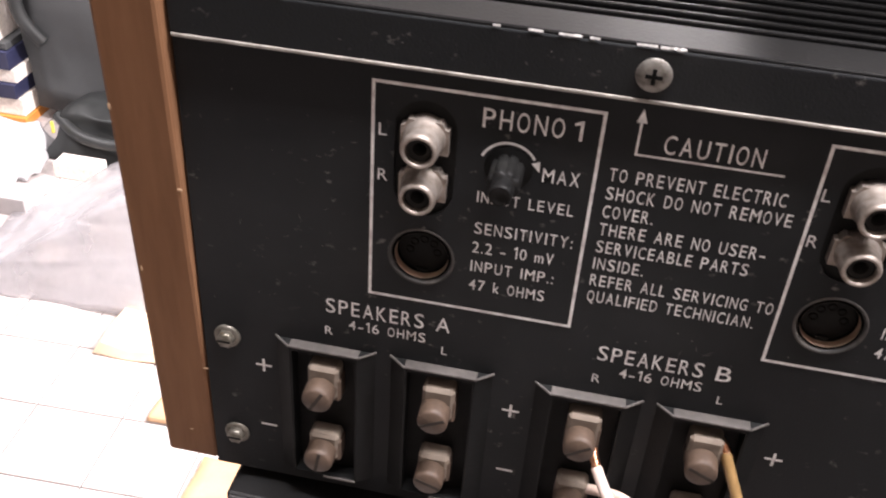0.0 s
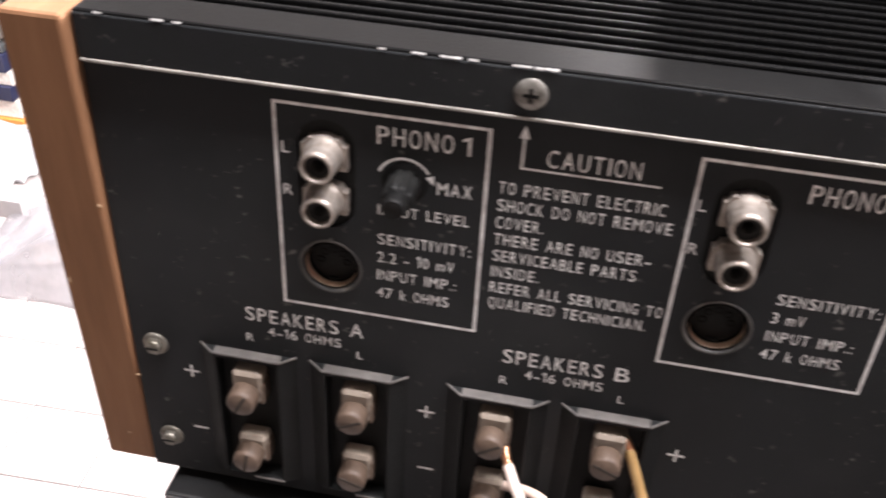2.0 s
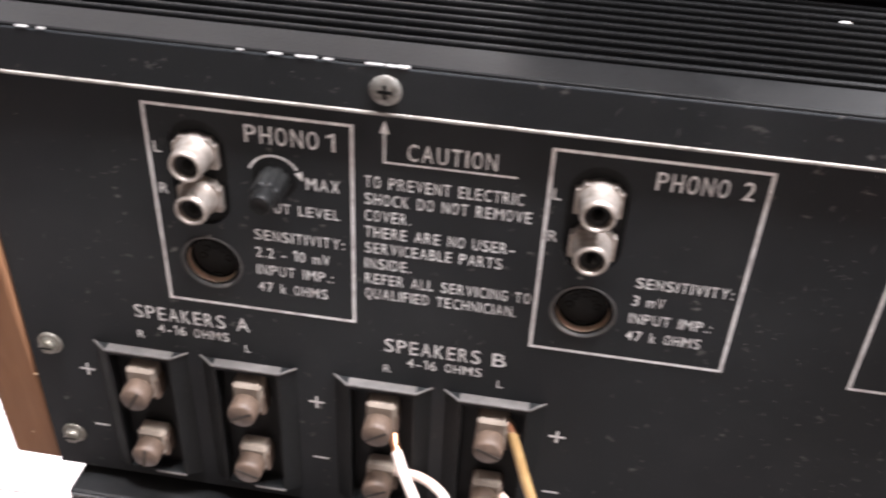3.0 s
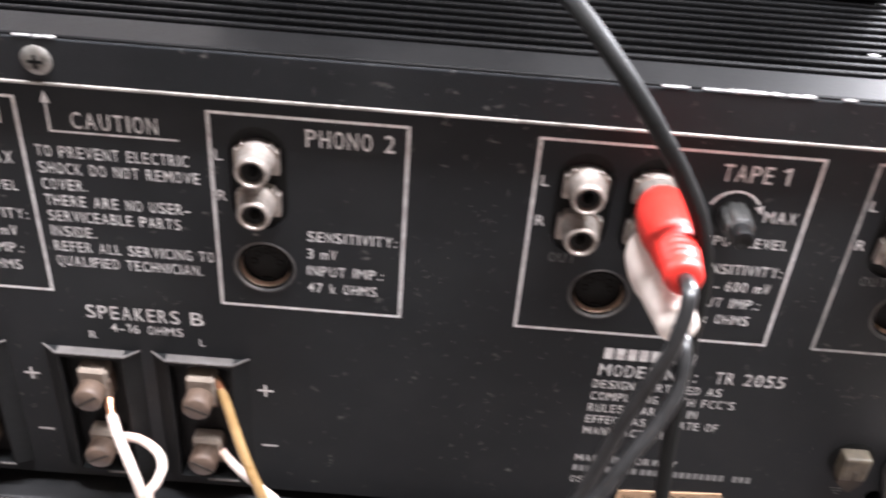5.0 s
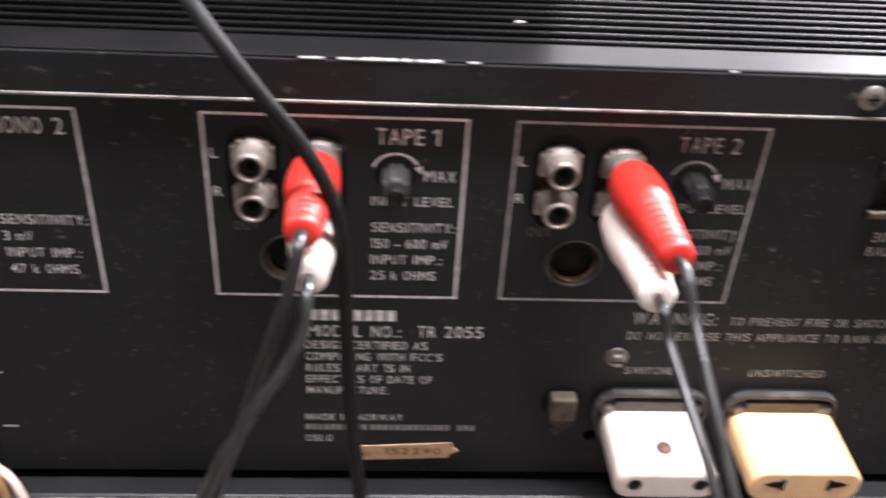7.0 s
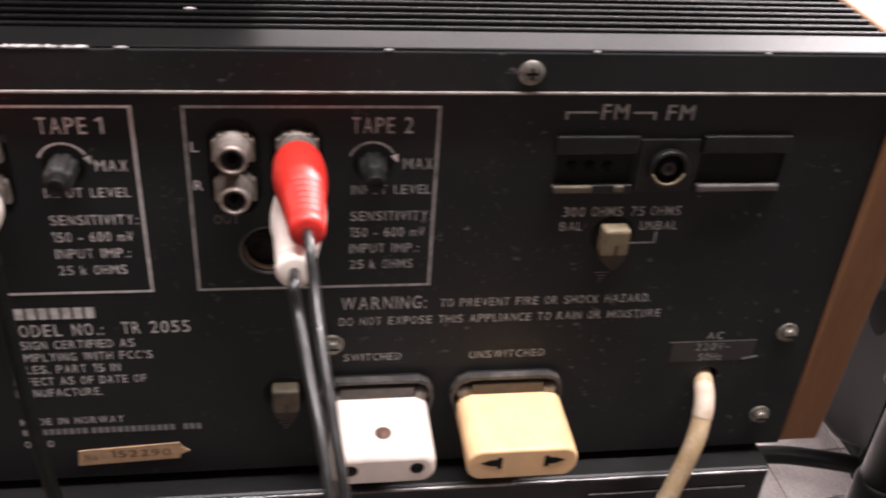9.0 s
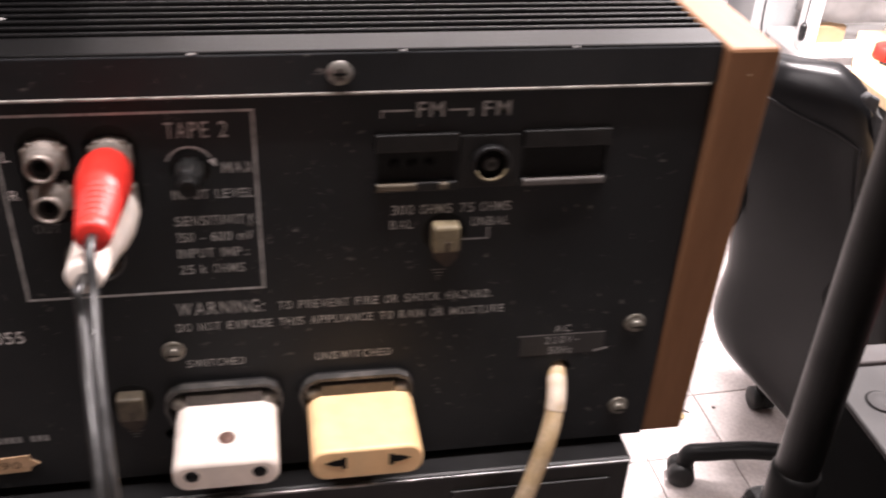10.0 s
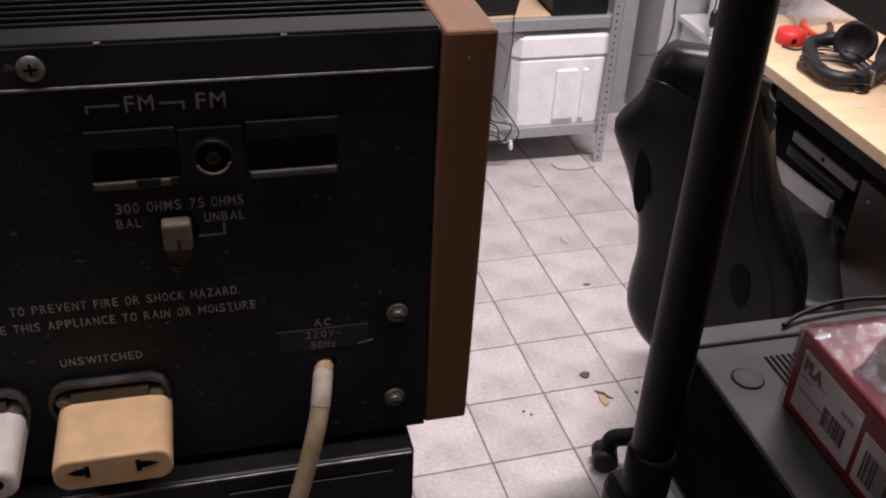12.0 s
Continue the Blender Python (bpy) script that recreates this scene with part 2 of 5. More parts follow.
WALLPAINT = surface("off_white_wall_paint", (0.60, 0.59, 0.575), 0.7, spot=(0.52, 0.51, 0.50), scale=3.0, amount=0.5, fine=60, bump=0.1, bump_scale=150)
# Unseen side and south walls, darkened to cut bounce light on the panel.
DULLWALL = surface("dull_unseen_wall", (0.20, 0.195, 0.19), 0.8, spot=(0.16, 0.155, 0.15), scale=3.0, amount=0.5, fine=60)
DARKWALL = surface("dark_unseen_wall", (0.075, 0.06, 0.05), 0.7, scale=5, amount=0.5, fine=80)
# Unseen ceiling, pale so that the receiver's cover reflects it.
CEILING = surface("pale_unseen_ceiling", (0.62, 0.61, 0.60), 0.8, scale=3, amount=0.3, fine=60)


# ---- building helpers: places in millimetres on the receiver's back, or in metres ----
TOP = 1.488


def mm(x, y, z):
    return Vector((x / 1000, y / 1000, TOP + z / 1000))


def thing(name, place, label, category, group="", kind=""):
    ob = new(name)
    ob.empty_display_size = 0.02
    ob.location = place
    return tagged(ob, label, category, group, kind)


def part(name, bm, material, parent, label=""):
    """One mesh part, given in world places, under a thing or under a part."""
    root = parent
    while root.parent:
        root = root.parent
    bmesh.ops.translate(bm, verts=bm.verts, vec=-root.location)
    me = bpy.data.meshes.new(name)
    bm.to_mesh(me)
    bm.free()
    me.materials.append(material)
    ob = new(name, me)
    ob.parent = parent
    return tagged(ob, label)


def solid(name, bm, material, label, category, group="", kind=""):
    me = bpy.data.meshes.new(name)
    lo = Vector([min(v.co[i] for v in bm.verts) for i in range(3)])
    hi = Vector([max(v.co[i] for v in bm.verts) for i in range(3)])
    base = Vector(((lo.x + hi.x) / 2, (lo.y + hi.y) / 2, lo.z))
    bmesh.ops.translate(bm, verts=bm.verts, vec=-base)
    bm.to_mesh(me)
    bm.free()
    me.materials.append(material)
    ob = new(name, me)
    ob.location = base
    return tagged(ob, label, category, group, kind)


def smooth(bm, on=True):
    for f in bm.faces:
        f.smooth = on
    return bm


def box(lo, hi, bevel=0.0, bm=None, segments=2):
    """A box between two corners with rounded edges."""
    bm = bm or bmesh.new()
    lo, hi = Vector(lo), Vector(hi)
    made = bmesh.ops.create_cube(bm, size=1.0, matrix=Matrix.Translation((lo + hi) / 2) @ Matrix.Diagonal((*(hi - lo), 1)))
    if bevel:
        verts = set(made["verts"])
        edges = [e for e in bm.edges if e.verts[0] in verts and e.verts[1] in verts]
        bmesh.ops.bevel(bm, geom=edges, offset=bevel, segments=segments, affect="EDGES", profile=0.5)
    return bm


def mbox(x0, x1, y0, y1, z0, z1, bevel=0.0, bm=None, segments=2):
    """The same in millimetres on the receiver's back."""
    return box(mm(x0, y0, z0), mm(x1, y1, z1), bevel / 1000, bm, segments)


def lathe(rings, centre, axis, count=24, bm=None, cap_start=True, cap_end=True):
    """A turned shape: rings of (distance along the axis, radius) in metres."""
    bm = bm or bmesh.new()
    axis = Vector(axis).normalized()
    side = axis.orthogonal().normalized()
    if abs(axis.z) < 0.9:
        side = axis.cross(Vector((0, 0, 1))).normalized()
    up = side.cross(axis)
    loops = []
    for d, r in rings:
        loops.append([bm.verts.new(Vector(centre) + axis * d + (side * math.cos(a) + up * math.sin(a)) * r) for a in (2 * math.pi * k / count for k in range(count))])
    for lower, upper in zip(loops, loops[1:]):
        for k in range(count):
            bm.faces.new((lower[k], lower[(k + 1) % count], upper[(k + 1) % count], upper[k]))
    if cap_start:
        bm.faces.new(list(reversed(loops[0])))
    if cap_end:
        bm.faces.new(loops[-1])
    bmesh.ops.recalc_face_normals(bm, faces=bm.faces)
    return smooth(bm)


def turned(x, z, rings, count=24, bm=None, **more):
    """A turned shape that stands out of the back panel: (millimetres outwards, radius)."""
    return lathe([(d / 1000, r / 1000) for d, r in rings], mm(x, 0, z), (0, -1, 0), count, bm, **more)


def tube(points, radius, count=10, steps=8, bm=None):
    """A round cable through points (Catmull-Rom), in metres."""
    pts = [Vector(p) for p in points]
    line = []
    for k in range(len(pts) - 1):
        p0, p1, p2, p3 = pts[max(k - 1, 0)], pts[k], pts[k + 1], pts[min(k + 2, len(pts) - 1)]
        for s in range(steps):
            u = s / steps
            line.append(0.5 * ((2 * p1) + (p2 - p0) * u + (2 * p0 - 5 * p1 + 4 * p2 - p3) * u * u + (3 * p1 - p0 - 3 * p2 + p3) * u ** 3))
    line.append(pts[-1])
    bm = bm or bmesh.new()
    loops, side = [], None
    for k, p in enumerate(line):
        ahead = (line[min(k + 1, len(line) - 1)] - line[max(k - 1, 0)]).normalized()
        side = ahead.orthogonal().normalized() if side is None else (side - ahead * side.dot(ahead)).normalized()
        up = ahead.cross(side)
        loops.append([bm.verts.new(p + (side * math.cos(a) + up * math.sin(a)) * radius) for a in (2 * math.pi * j / count for j in range(count))])
    for lower, upper in zip(loops, loops[1:]):
        for j in range(count):
            bm.faces.new((lower[j], lower[(j + 1) % count], upper[(j + 1) % count], upper[j]))
    bm.faces.new(list(reversed(loops[0])))
    bm.faces.new(loops[-1])
    bmesh.ops.recalc_face_normals(bm, faces=bm.faces)
    return smooth(bm)


def prism(outline, y0, y1, bm=None):
    """A plate with the given outline of (x, z) millimetres on the back, between two depths."""
    bm = bm or bmesh.new()
    near = [bm.verts.new(mm(x, y0, z)) for x, z in outline]
    far = [bm.verts.new(mm(x, y1, z)) for x, z in outline]
    bm.faces.new(near)
    bm.faces.new(list(reversed(far)))
    for k in range(len(outline)):
        j = (k + 1) % len(outline)
        bm.faces.new((near[j], near[k], far[k], far[j]))
    bmesh.ops.recalc_face_normals(bm, faces=bm.faces)
    return bm


def oval(cx, cz, w, h, count=12):
    """A slot with round ends, higher than wide."""
    r, out = w / 2, []
    for k in range(count + 1):
        a = math.pi * k / count
        out.append((cx + r * math.cos(a), cz + h / 2 - r + r * math.sin(a)))
    for k in range(count + 1):
        a = math.pi + math.pi * k / count
        out.append((cx + r * math.cos(a), cz - h / 2 + r + r * math.sin(a)))
    return out


# widths of the printed capitals and figures, as shares of the capital height
WIDE = {"I": 0.13, "1": 0.30, "M": 0.74, "W": 0.92, "m": 0.72, "k": 0.50, "E": 0.50, "F": 0.48, "L": 0.46, "T": 0.55, ".": 0.13, ":": 0.13, ",": 0.13, "'": 0.12, "-": 0.42, "~": 0.5, "z": 0.42, "o": 0.46, " ": 0.30, "A": 0.62, "V": 0.60, "Y": 0.60, "X": 0.58, "J": 0.42, "K": 0.58}
GLYPHS = {}


def glyph(char, weight):
    """The outline of one letter of the built-in font, as corners and faces, with its left edge at 0."""
    if char == "1":
        outline = [(0.18, 0.0), (0.30, 0.0), (0.30, 0.75), (0.21, 0.75), (0.0, 0.63), (0.0, 0.53), (0.18, 0.61)]
        return outline, 0.30, [tuple(range(7))]
    if (char, weight) not in GLYPHS:
        curve = bpy.data.curves.new("letter", "FONT")
        curve.body, curve.offset, curve.resolution_u = char, weight, 3
        holder = bpy.data.objects.new("letter", curve)
        me = bpy.data.meshes.new_from_object(holder)
        bpy.data.objects.remove(holder)
        bpy.data.curves.remove(curve)
        lo = min(v.co.x for v in me.vertices)
        GLYPHS[char, weight] = ([(v.co.x - lo, v.co.y + weight) for v in me.vertices], max(v.co.x for v in me.vertices) - lo, [tuple(p.vertices) for p in me.polygons])
        bpy.data.meshes.remove(me)
    return GLYPHS[char, weight]


def lettering(body, x0, x1, z, cap, parent, material=None, y=-0.12, weight=0.003):
    """One printed line: from x0 to x1, its foot at z, its capitals cap high, in millimetres, in narrow even-width capitals."""
    widths = [WIDE.get(c, 0.57) for c in body]
    natural, gaps = sum(widths), len(body) - 1
    gap = 0.2
    squeeze = (x1 - x0) / (natural + gap * gaps) if gaps else (x1 - x0) / natural
    verts, faces, at, high = [], [], x0, 0.695 + 2 * weight
    root = parent
    while root.parent:
        root = root.parent
    for char, w in zip(body, widths):
        if char != " ":
            points, wide, polygons = glyph(char, weight)
            first = len(verts)
            for a, b in points:
                verts.append(mm(at + a / wide * w * squeeze, y, z + b / high * cap) - root.location)
            faces += [tuple(first + i for i in p) for p in polygons]
        at += (w + gap) * squeeze
    me = bpy.data.meshes.new("lettering")
    me.from_pydata(verts, [], faces)
    me.materials.append(material or (RIGHT_PRINT if x0 > 280 else PRINT))
    ob = new("lettering", me)
    ob.parent = parent
    return ob


def digit_one(x0, x1, z, cap, parent):
    """The digit 1 of the panel's lettering, with a flag."""
    w = (x1 - x0) * 0.36
    bm = bmesh.new()
    outline = [(x1, z), (x1, z + cap), (x1 - w * 0.7, z + cap), (x0, z + cap * 0.84), (x0, z + cap * 0.72), (x1 - w, z + cap * 0.8), (x1 - w, z)]
    bm.faces.new([bm.verts.new(mm(a, -0.12, b)) for a, b in outline])
    return part("lettering", bm, PRINT, parent)


def stroke(points, width, parent, material=None, y=-0.12, closed=False, name="printed_line"):
    """Printed line work along (x, z) millimetres with mitred corners."""
    bm = bmesh.new()
    pts = [Vector(p) for p in points]
    n = len(pts)
    rims = []
    for k, p in enumerate(pts):
        before = pts[k - 1] if (k or closed) else None
        after = pts[(k + 1) % n] if (k < n - 1 or closed) else None
        d1 = (p - before).normalized() if before is not None else (after - p).normalized()
        d2 = (after - p).normalized() if after is not None else d1
        n1, n2 = Vector((-d1.y, d1.x)), Vector((-d2.y, d2.x))
        m = (n1 + n2)
        m = m / max(0.2, m.dot(n1))
        a, b = p + m * width / 2, p - m * width / 2
        rims.append((bm.verts.new(mm(a.x, y, a.y)), bm.verts.new(mm(b.x, y, b.y))))
    for k in range(n if closed else n - 1):
        a, b = rims[k], rims[(k + 1) % n]
        bm.faces.new((a[0], b[0], b[1], a[1]))
    return part(name, bm, material or (RIGHT_PRINT if points[0][0] > 240 else PRINT), parent)


# ---- the receiver ----
receiver = thing("stereo_receiver", mm(196, 165, -132), "vintage stereo receiver with black metal back and walnut side panels", "receiver")

JACK_Z = (-11.4, -23.2)
SLOTS = [11.7, 104.4, 182.4, 199.0, 260.8, 277.0]
DINS = [(12.1, -43.4), (104.9, -43.6), (190.6, -43.8), (268.6, -43.6)]
TERMINALS = [-11.2, 19.1, 56.1, 86.0]
holes = [oval(x, -17.4, 13.6, 28.6) for x in SLOTS]
holes += [[(x + 7.6 * math.cos(2 * math.pi * k / 32), z + 7.6 * math.sin(2 * math.pi * k / 32)) for k in range(32)] for x, z in DINS]
holes += [[(x - 8.9, -77.2), (x + 8.9, -77.2), (x + 8.9, -121.5), (x - 8.9, -121.5)] for x in TERMINALS]
holes += [[(346.6, -13.0), (368.0, -13.0), (368.0, -23.2), (346.6, -23.2)], [(387.6, -13.0), (412.0, -13.0), (412.0, -23.2), (387.6, -23.2)]]
holes += [[(407.2 + 3.4 * math.cos(2 * math.pi * k / 16), -95.0 + 3.0 * math.sin(2 * math.pi * k / 16)) for k in range(16)]]
holes += [[(282.9 + 2.6 * math.cos(2 * math.pi * k / 14), -110.8 + 2.6 * math.sin(2 * math.pi * k / 14)) for k in range(14)]]


def pierced(outline, openings, y, depth):
    """A sheet with openings whose edges run back into it."""
    bm = bmesh.new()
    edges = []
    for loop in [outline] + openings:
        ring = [bm.verts.new(mm(x, y, z)) for x, z in loop]
        edges += [bm.edges.new((ring[k], ring[(k + 1) % len(ring)])) for k in range(len(ring))]
    bmesh.ops.triangle_fill(bm, use_beauty=True, use_dissolve=False, edges=edges, normal=(0, -1, 0))
    for f in bm.faces:
        if f.normal.y > 0:
            f.normal_flip()
    made = bmesh.ops.extrude_edge_only(bm, edges=edges)
    bmesh.ops.translate(bm, verts=[v for v in made["geom"] if isinstance(v, bmesh.types.BMVert)], vec=(0, depth / 1000, 0))
    return bm


back = part("back_panel", pierced([(-44.4, -128), (440.4, -128), (440.4, 5.2), (-44.4, 5.2)], holes, 0.0, 1.6), PANEL, receiver, "scuffed black back panel with grey lettering")
part("chassis", mbox(-44.2, 440.2, 14, 325, -127, 7.8), VOID, receiver)
part("chassis_rim", mbox(-44.3, 440.3, 1.7, 14, -128, -123.5), VOID, receiver)
part("cover_flange", mbox(-44.4, 440.4, -1.3, 1.5, 4.6, 15.6, 0.5), PANEL, receiver, "black flange of the top cover")

bm = mbox(-44.0, 438.8, -1.7, -1.0, 4.1, 4.9, 0.25)
part("bare_edge", bm, BARE, receiver, "pale worn metal edge")
part("cover_band", mbox(-44.4, 440.4, -1.0, 11.4, 13.0, 16.2, 0.7), COVER, receiver)
part("cover_floor", mbox(-44.4, 440.4, 11.4, 325, 8.0, 9.2), VOID, receiver)
slat_mesh = None
for k in range(34):
    y0 = 13.2 + 4.72 * k
    if slat_mesh is None:
        s = part("slat", mbox(-44.0, 440.0, y0, y0 + 1.8, 9.0, 16.2, 0.55), COVER, receiver)
        slat_mesh, first_y = s.data, y0
    else:
        s = new("slat", slat_mesh)
        s.parent = receiver
        s.location = (0, (y0 - first_y) / 1000, 0)
part("cover_plate", mbox(-44.0, 440.0, 13.2 + 4.72 * 34, 326, 11.0, 16.2, 0.6), COVER, receiver)

# chips along the cover's edge, at their places
random.seed(4)
for x0, x1, h in ((-39, -37, 0.9), (-26, -23, 0.9), (-21, -19, 0.6), (24, 25.5, 0.5), (31, 34, 0.7), (37, 41.5, 0.9), (43, 45, 0.6), (52, 56, 0.9), (56.5, 61.5, 1.1), (195, 201, 0.8), (204, 209, 1.0), (209, 222, 1.9), (222.5, 229, 1.2), (235, 238, 0.8), (299, 301, 0.6), (352, 353.5, 0.5), (398, 399.5, 0.5)):
    bm = bmesh.new()
    h *= 0.42 if h > 1.05 else 0.2
    n = max(5, int((x1 - x0) * 2.5))
    top = [bm.verts.new(mm(x0 + (x1 - x0) * k / n, -1.28 + h * (random.random() ** 2 * 1.3 + 0.02) * (0.0 if k in (0, n) else 1.0), 16.25)) for k in range(n + 1)]
    mid = [bm.verts.new(mm(x0 + (x1 - x0) * k / n, -1.42, 15.9)) for k in range(n + 1)]
    low = [bm.verts.new(mm(x0 + (x1 - x0) * k / n, -1.42, 15.8 - h * random.random() ** 2 * 0.6 * (0.1 if k in (0, n) else 1.0))) for k in range(n + 1)]
    for k in range(n):
        bm.faces.new((mid[k], mid[k + 1], top[k + 1], top[k]))
        bm.faces.new((low[k], low[k + 1], mid[k + 1], mid[k]))
    part("paint_chip", bm, CHIP, receiver, "white chip in the black paint")
for x, y in ((250.0, 22.6), (158, 46)):
    bm = bmesh.new()
    bmesh.ops.create_uvsphere(bm, u_segments=8, v_segments=6, radius=0.0008, matrix=Matrix.Translation(mm(x, y + 2, 16.2)) @ Matrix.Diagonal((1.8, 0.6, 0.5, 1)))
    part("pale_speck", bm, CHIP, receiver)

for x0, x1 in ((-60.3, -45.0), (440.8, 455.9)):
    bm = mbox(x0, x1, -1.6, 332, -128.9, 15.8, 1.1)
    for v in bm.verts:
        if v.co.y < 0.1:
            v.co.y -= 0.003 * (v.co.z - TOP + 0.0565) / 0.0722
    part("side_panel", bm, WOOD, receiver, "walnut veneered side panel with small nicks")
for x, z, sx, sz in ((-45.4, -34, 0.7, 0.5), (-45.0, -92, 0.9, 0.35), (-59.6, -14, 0.4, 0.9), (-58.8, -60, 0.35, 1.1), (-52, -118, 0.6, 0.25), (448, 8, 0.4, 0.4)):
    bm = bmesh.new()
    bmesh.ops.create_uvsphere(bm, u_segments=7, v_segments=5, radius=0.001, matrix=Matrix.Translation(mm(x, -1.55 - 3.0 * (z + 56.5) / 72.2, z)) @ Matrix.Diagonal((sx, 0.15, sz, 1)))
    part("nick", bm, TAN, receiver)


def screw(x, z, radius, kind):
    """A tarnished screw: a domed cross-head, or a hexagonal head on a flange."""
    if kind == "cross":
        head = part("screw", turned(x, z, [(0, radius), (0.7, radius), (1.6, radius * 0.86), (2.2, radius * 0.55), (2.3, radius * 0.2)], 24), ZINC, receiver, "tarnished cross-head screw")
        bm = mbox(x - radius * 0.42, x + radius * 0.42, -2.36, -2.1, z - radius * 0.1, z + radius * 0.1)
        mbox(x - radius * 0.1, x + radius * 0.1, -2.37, -2.1, z - radius * 0.42, z + radius * 0.42, bm=bm)
        part("cross_slot", bm, VOID, head)
    else:
        head = part("screw", turned(x, z, [(0, radius), (0.5, radius), (0.8, radius * 0.8)], 22), BRONZE, receiver, "tarnished hexagonal screw")
        part("hexagon", turned(x, z, [(0.6, radius * 0.70), (2.4, radius * 0.68), (2.8, radius * 0.55)], 6), BRONZE, head)
        part("screw_slot", mbox(x - radius * 0.5, x + radius * 0.5, -2.95, -2.6, z - 0.3, z + 0.3), VOID, head)


for x, z, r, kind in ((56.3, 10.1, 4.0, "cross"), (336.4, 10.1, 3.8, "cross"), (-37.9, -78.7, 3.6, "hex"), (-37.5, -114.1, 3.6, "hex"), (430.2, -78.4, 3.5, "hex"), (429.7, -113.7, 3.5, "hex"), (286.0, -77.4, 3.5, "hex")):
    screw(x, z, r, kind)


def jack_core(x, z, parent):
    part("insulator", turned(x, z, [(2.4, 2.85), (6.3, 2.8), (6.4, 2.3), (5.9, 1.9), (6.2, 1.75), (6.1, 1.5), (3.0, 1.4)], 22), SATIN, parent, "black insulator ring")
    part("contact", turned(x, z, [(3.0, 1.42), (3.1, 0.1)], 14), VOID, parent)


for x in SLOTS:
    part("socket_plate", mbox(x - 6.75, x + 6.75, 0.9, 1.5, -31.6, -3.2), HOUSING, receiver, "dark board behind the phono sockets")
    for z in JACK_Z:
        bm = turned(x, z, [(-1.0, 5.0), (0.9, 4.95), (2.2, 4.6), (3.2, 4.2), (6.4, 4.15), (7.2, 4.05), (7.8, 3.7), (7.9, 3.3), (7.5, 2.95), (2.5, 2.8)], 30, cap_end=False)
        socket = part("phono_socket", bm, NICKEL, receiver, "dull tin-plated phono socket")
        lug = [(x - 5.3, z - 3.4), (x + 5.3, z - 3.4), (x + 5.3, z + 2.6), (x + 4.4, z + 2.9), (x + 3.6, z + 4.3), (x - 3.6, z + 4.3), (x - 4.4, z + 2.9), (x - 5.3, z + 2.6)]
        part("lug_plate", prism(lug, -1.6, 0.85), NICKEL, socket)
        jack_core(x, z, socket)

for x, z in DINS:
    ring = part("din_socket", turned(x, z, [(0.05, 8.0), (0.3, 7.8), (0.15, 7.4), (-0.7, 7.0)], 40, cap_start=False, cap_end=False), DUSTY, receiver, "round five-pin socket in a dusty black ring")
    part("sleeve_gap", turned(x, z, [(-0.65, 7.02), (-0.9, 6.9), (-0.9, 6.4)], 36, cap_start=False, cap_end=False), VOID, ring)
    part("inner_sleeve", turned(x, z, [(-2.3, 6.21), (-0.42, 6.40)], 40, cap_start=False, cap_end=False), BRASS, ring, "yellowed metal sleeve")
    # Black in place of the deeper brass: the socket's inner shade as colour.
    part("shaded_sleeve_shell", turned(x, z, [(-4.8, 6.02), (-0.40, 6.42), (-0.35, 6.46), (-0.35, 6.56), (-1.0, 6.6)], 40, cap_start=False, cap_end=False), VOID, ring)
    part("pin_plate", turned(x, z, [(-7, 6.1), (-3.1, 6.0), (-3.0, 5.7)], 30), HOUSING, ring)
    for k in range(5):
        a = math.radians(45 * k)
        part("pin_hole", turned(x + 3.3 * math.cos(a), z - 0.3 + 3.3 * math.sin(a), [(-3.3, 1.1), (-2.8, 1.05), (-2.8, 0.65), (-3.5, 0.6)], 12), VOID, ring)
    part("key_notch", mbox(x - 1.4, x + 1.4, 2.4, 3.1, z - 6.0, z - 5.0, 0.2), HOUSING, ring)


def input_knob(x, shaft):
    z = -16.4
    part("level_shaft_hole", turned(x, z, [(0, 5.3), (0.15, 5.2)], 28), VOID, receiver)
    bm = turned(x, z, [(0.1, 3.7), (7.2, 3.65), (7.8, 3.45)], 40)
    centre = mm(x, 0, z)
    for v in bm.verts:
        a = math.atan2(v.co.z - centre.z, v.co.x - centre.x)
        dent = 1 - 0.17 * max(0.0, math.cos(8 * a)) ** 2
        v.co.x, v.co.z = centre.x + (v.co.x - centre.x) * dent, centre.z + (v.co.z - centre.z) * dent
    knob = part("level_knob", bm, shaft, receiver, "ribbed black level knob")
    part("spindle", turned(x, z, [(7.6, 2.6), (11.4, 2.5), (11.8, 2.25), (11.6, 1.8), (11.4, 0.4)], 26), KNOB, knob)
    pts = [(x + 6.3 * math.cos(math.radians(a)), z + 6.3 * math.sin(math.radians(a))) for a in range(158, 22, -8)]
    stroke(pts, 0.62, receiver)
    bm = bmesh.new()
    a = math.radians(24)
    tip = Vector((x + 6.3 * math.cos(a), z + 6.3 * math.sin(a)))
    ahead = Vector((math.sin(a), -math.cos(a)))
    aside = Vector((-ahead.y, ahead.x))
    bm.faces.new([bm.verts.new(mm(p.x, -0.12, p.y)) for p in (tip - aside * 1.0, tip + ahead * 2.5, tip + aside * 1.0)])
    part("arrow_head", bm, PRINT, receiver)


KNOB = surface("grey_black_knob_plastic", (0.008, 0.008, 0.008), 0.5, spot=(0.022, 0.022, 0.021), scale=150, amount=0.7, spec=0.2)
KNOB_GREY = surface("dusty_knob_plastic", (0.022, 0.0215, 0.0205), 0.55, spot=(0.05, 0.049, 0.045), scale=150, amount=0.7)
input_knob(30.0, KNOB)
input_knob(218.6, KNOB_GREY)
input_knob(296.6, KNOB)

# rubbed specks and short scratches in the paint
random.seed(21)
bm = bmesh.new()
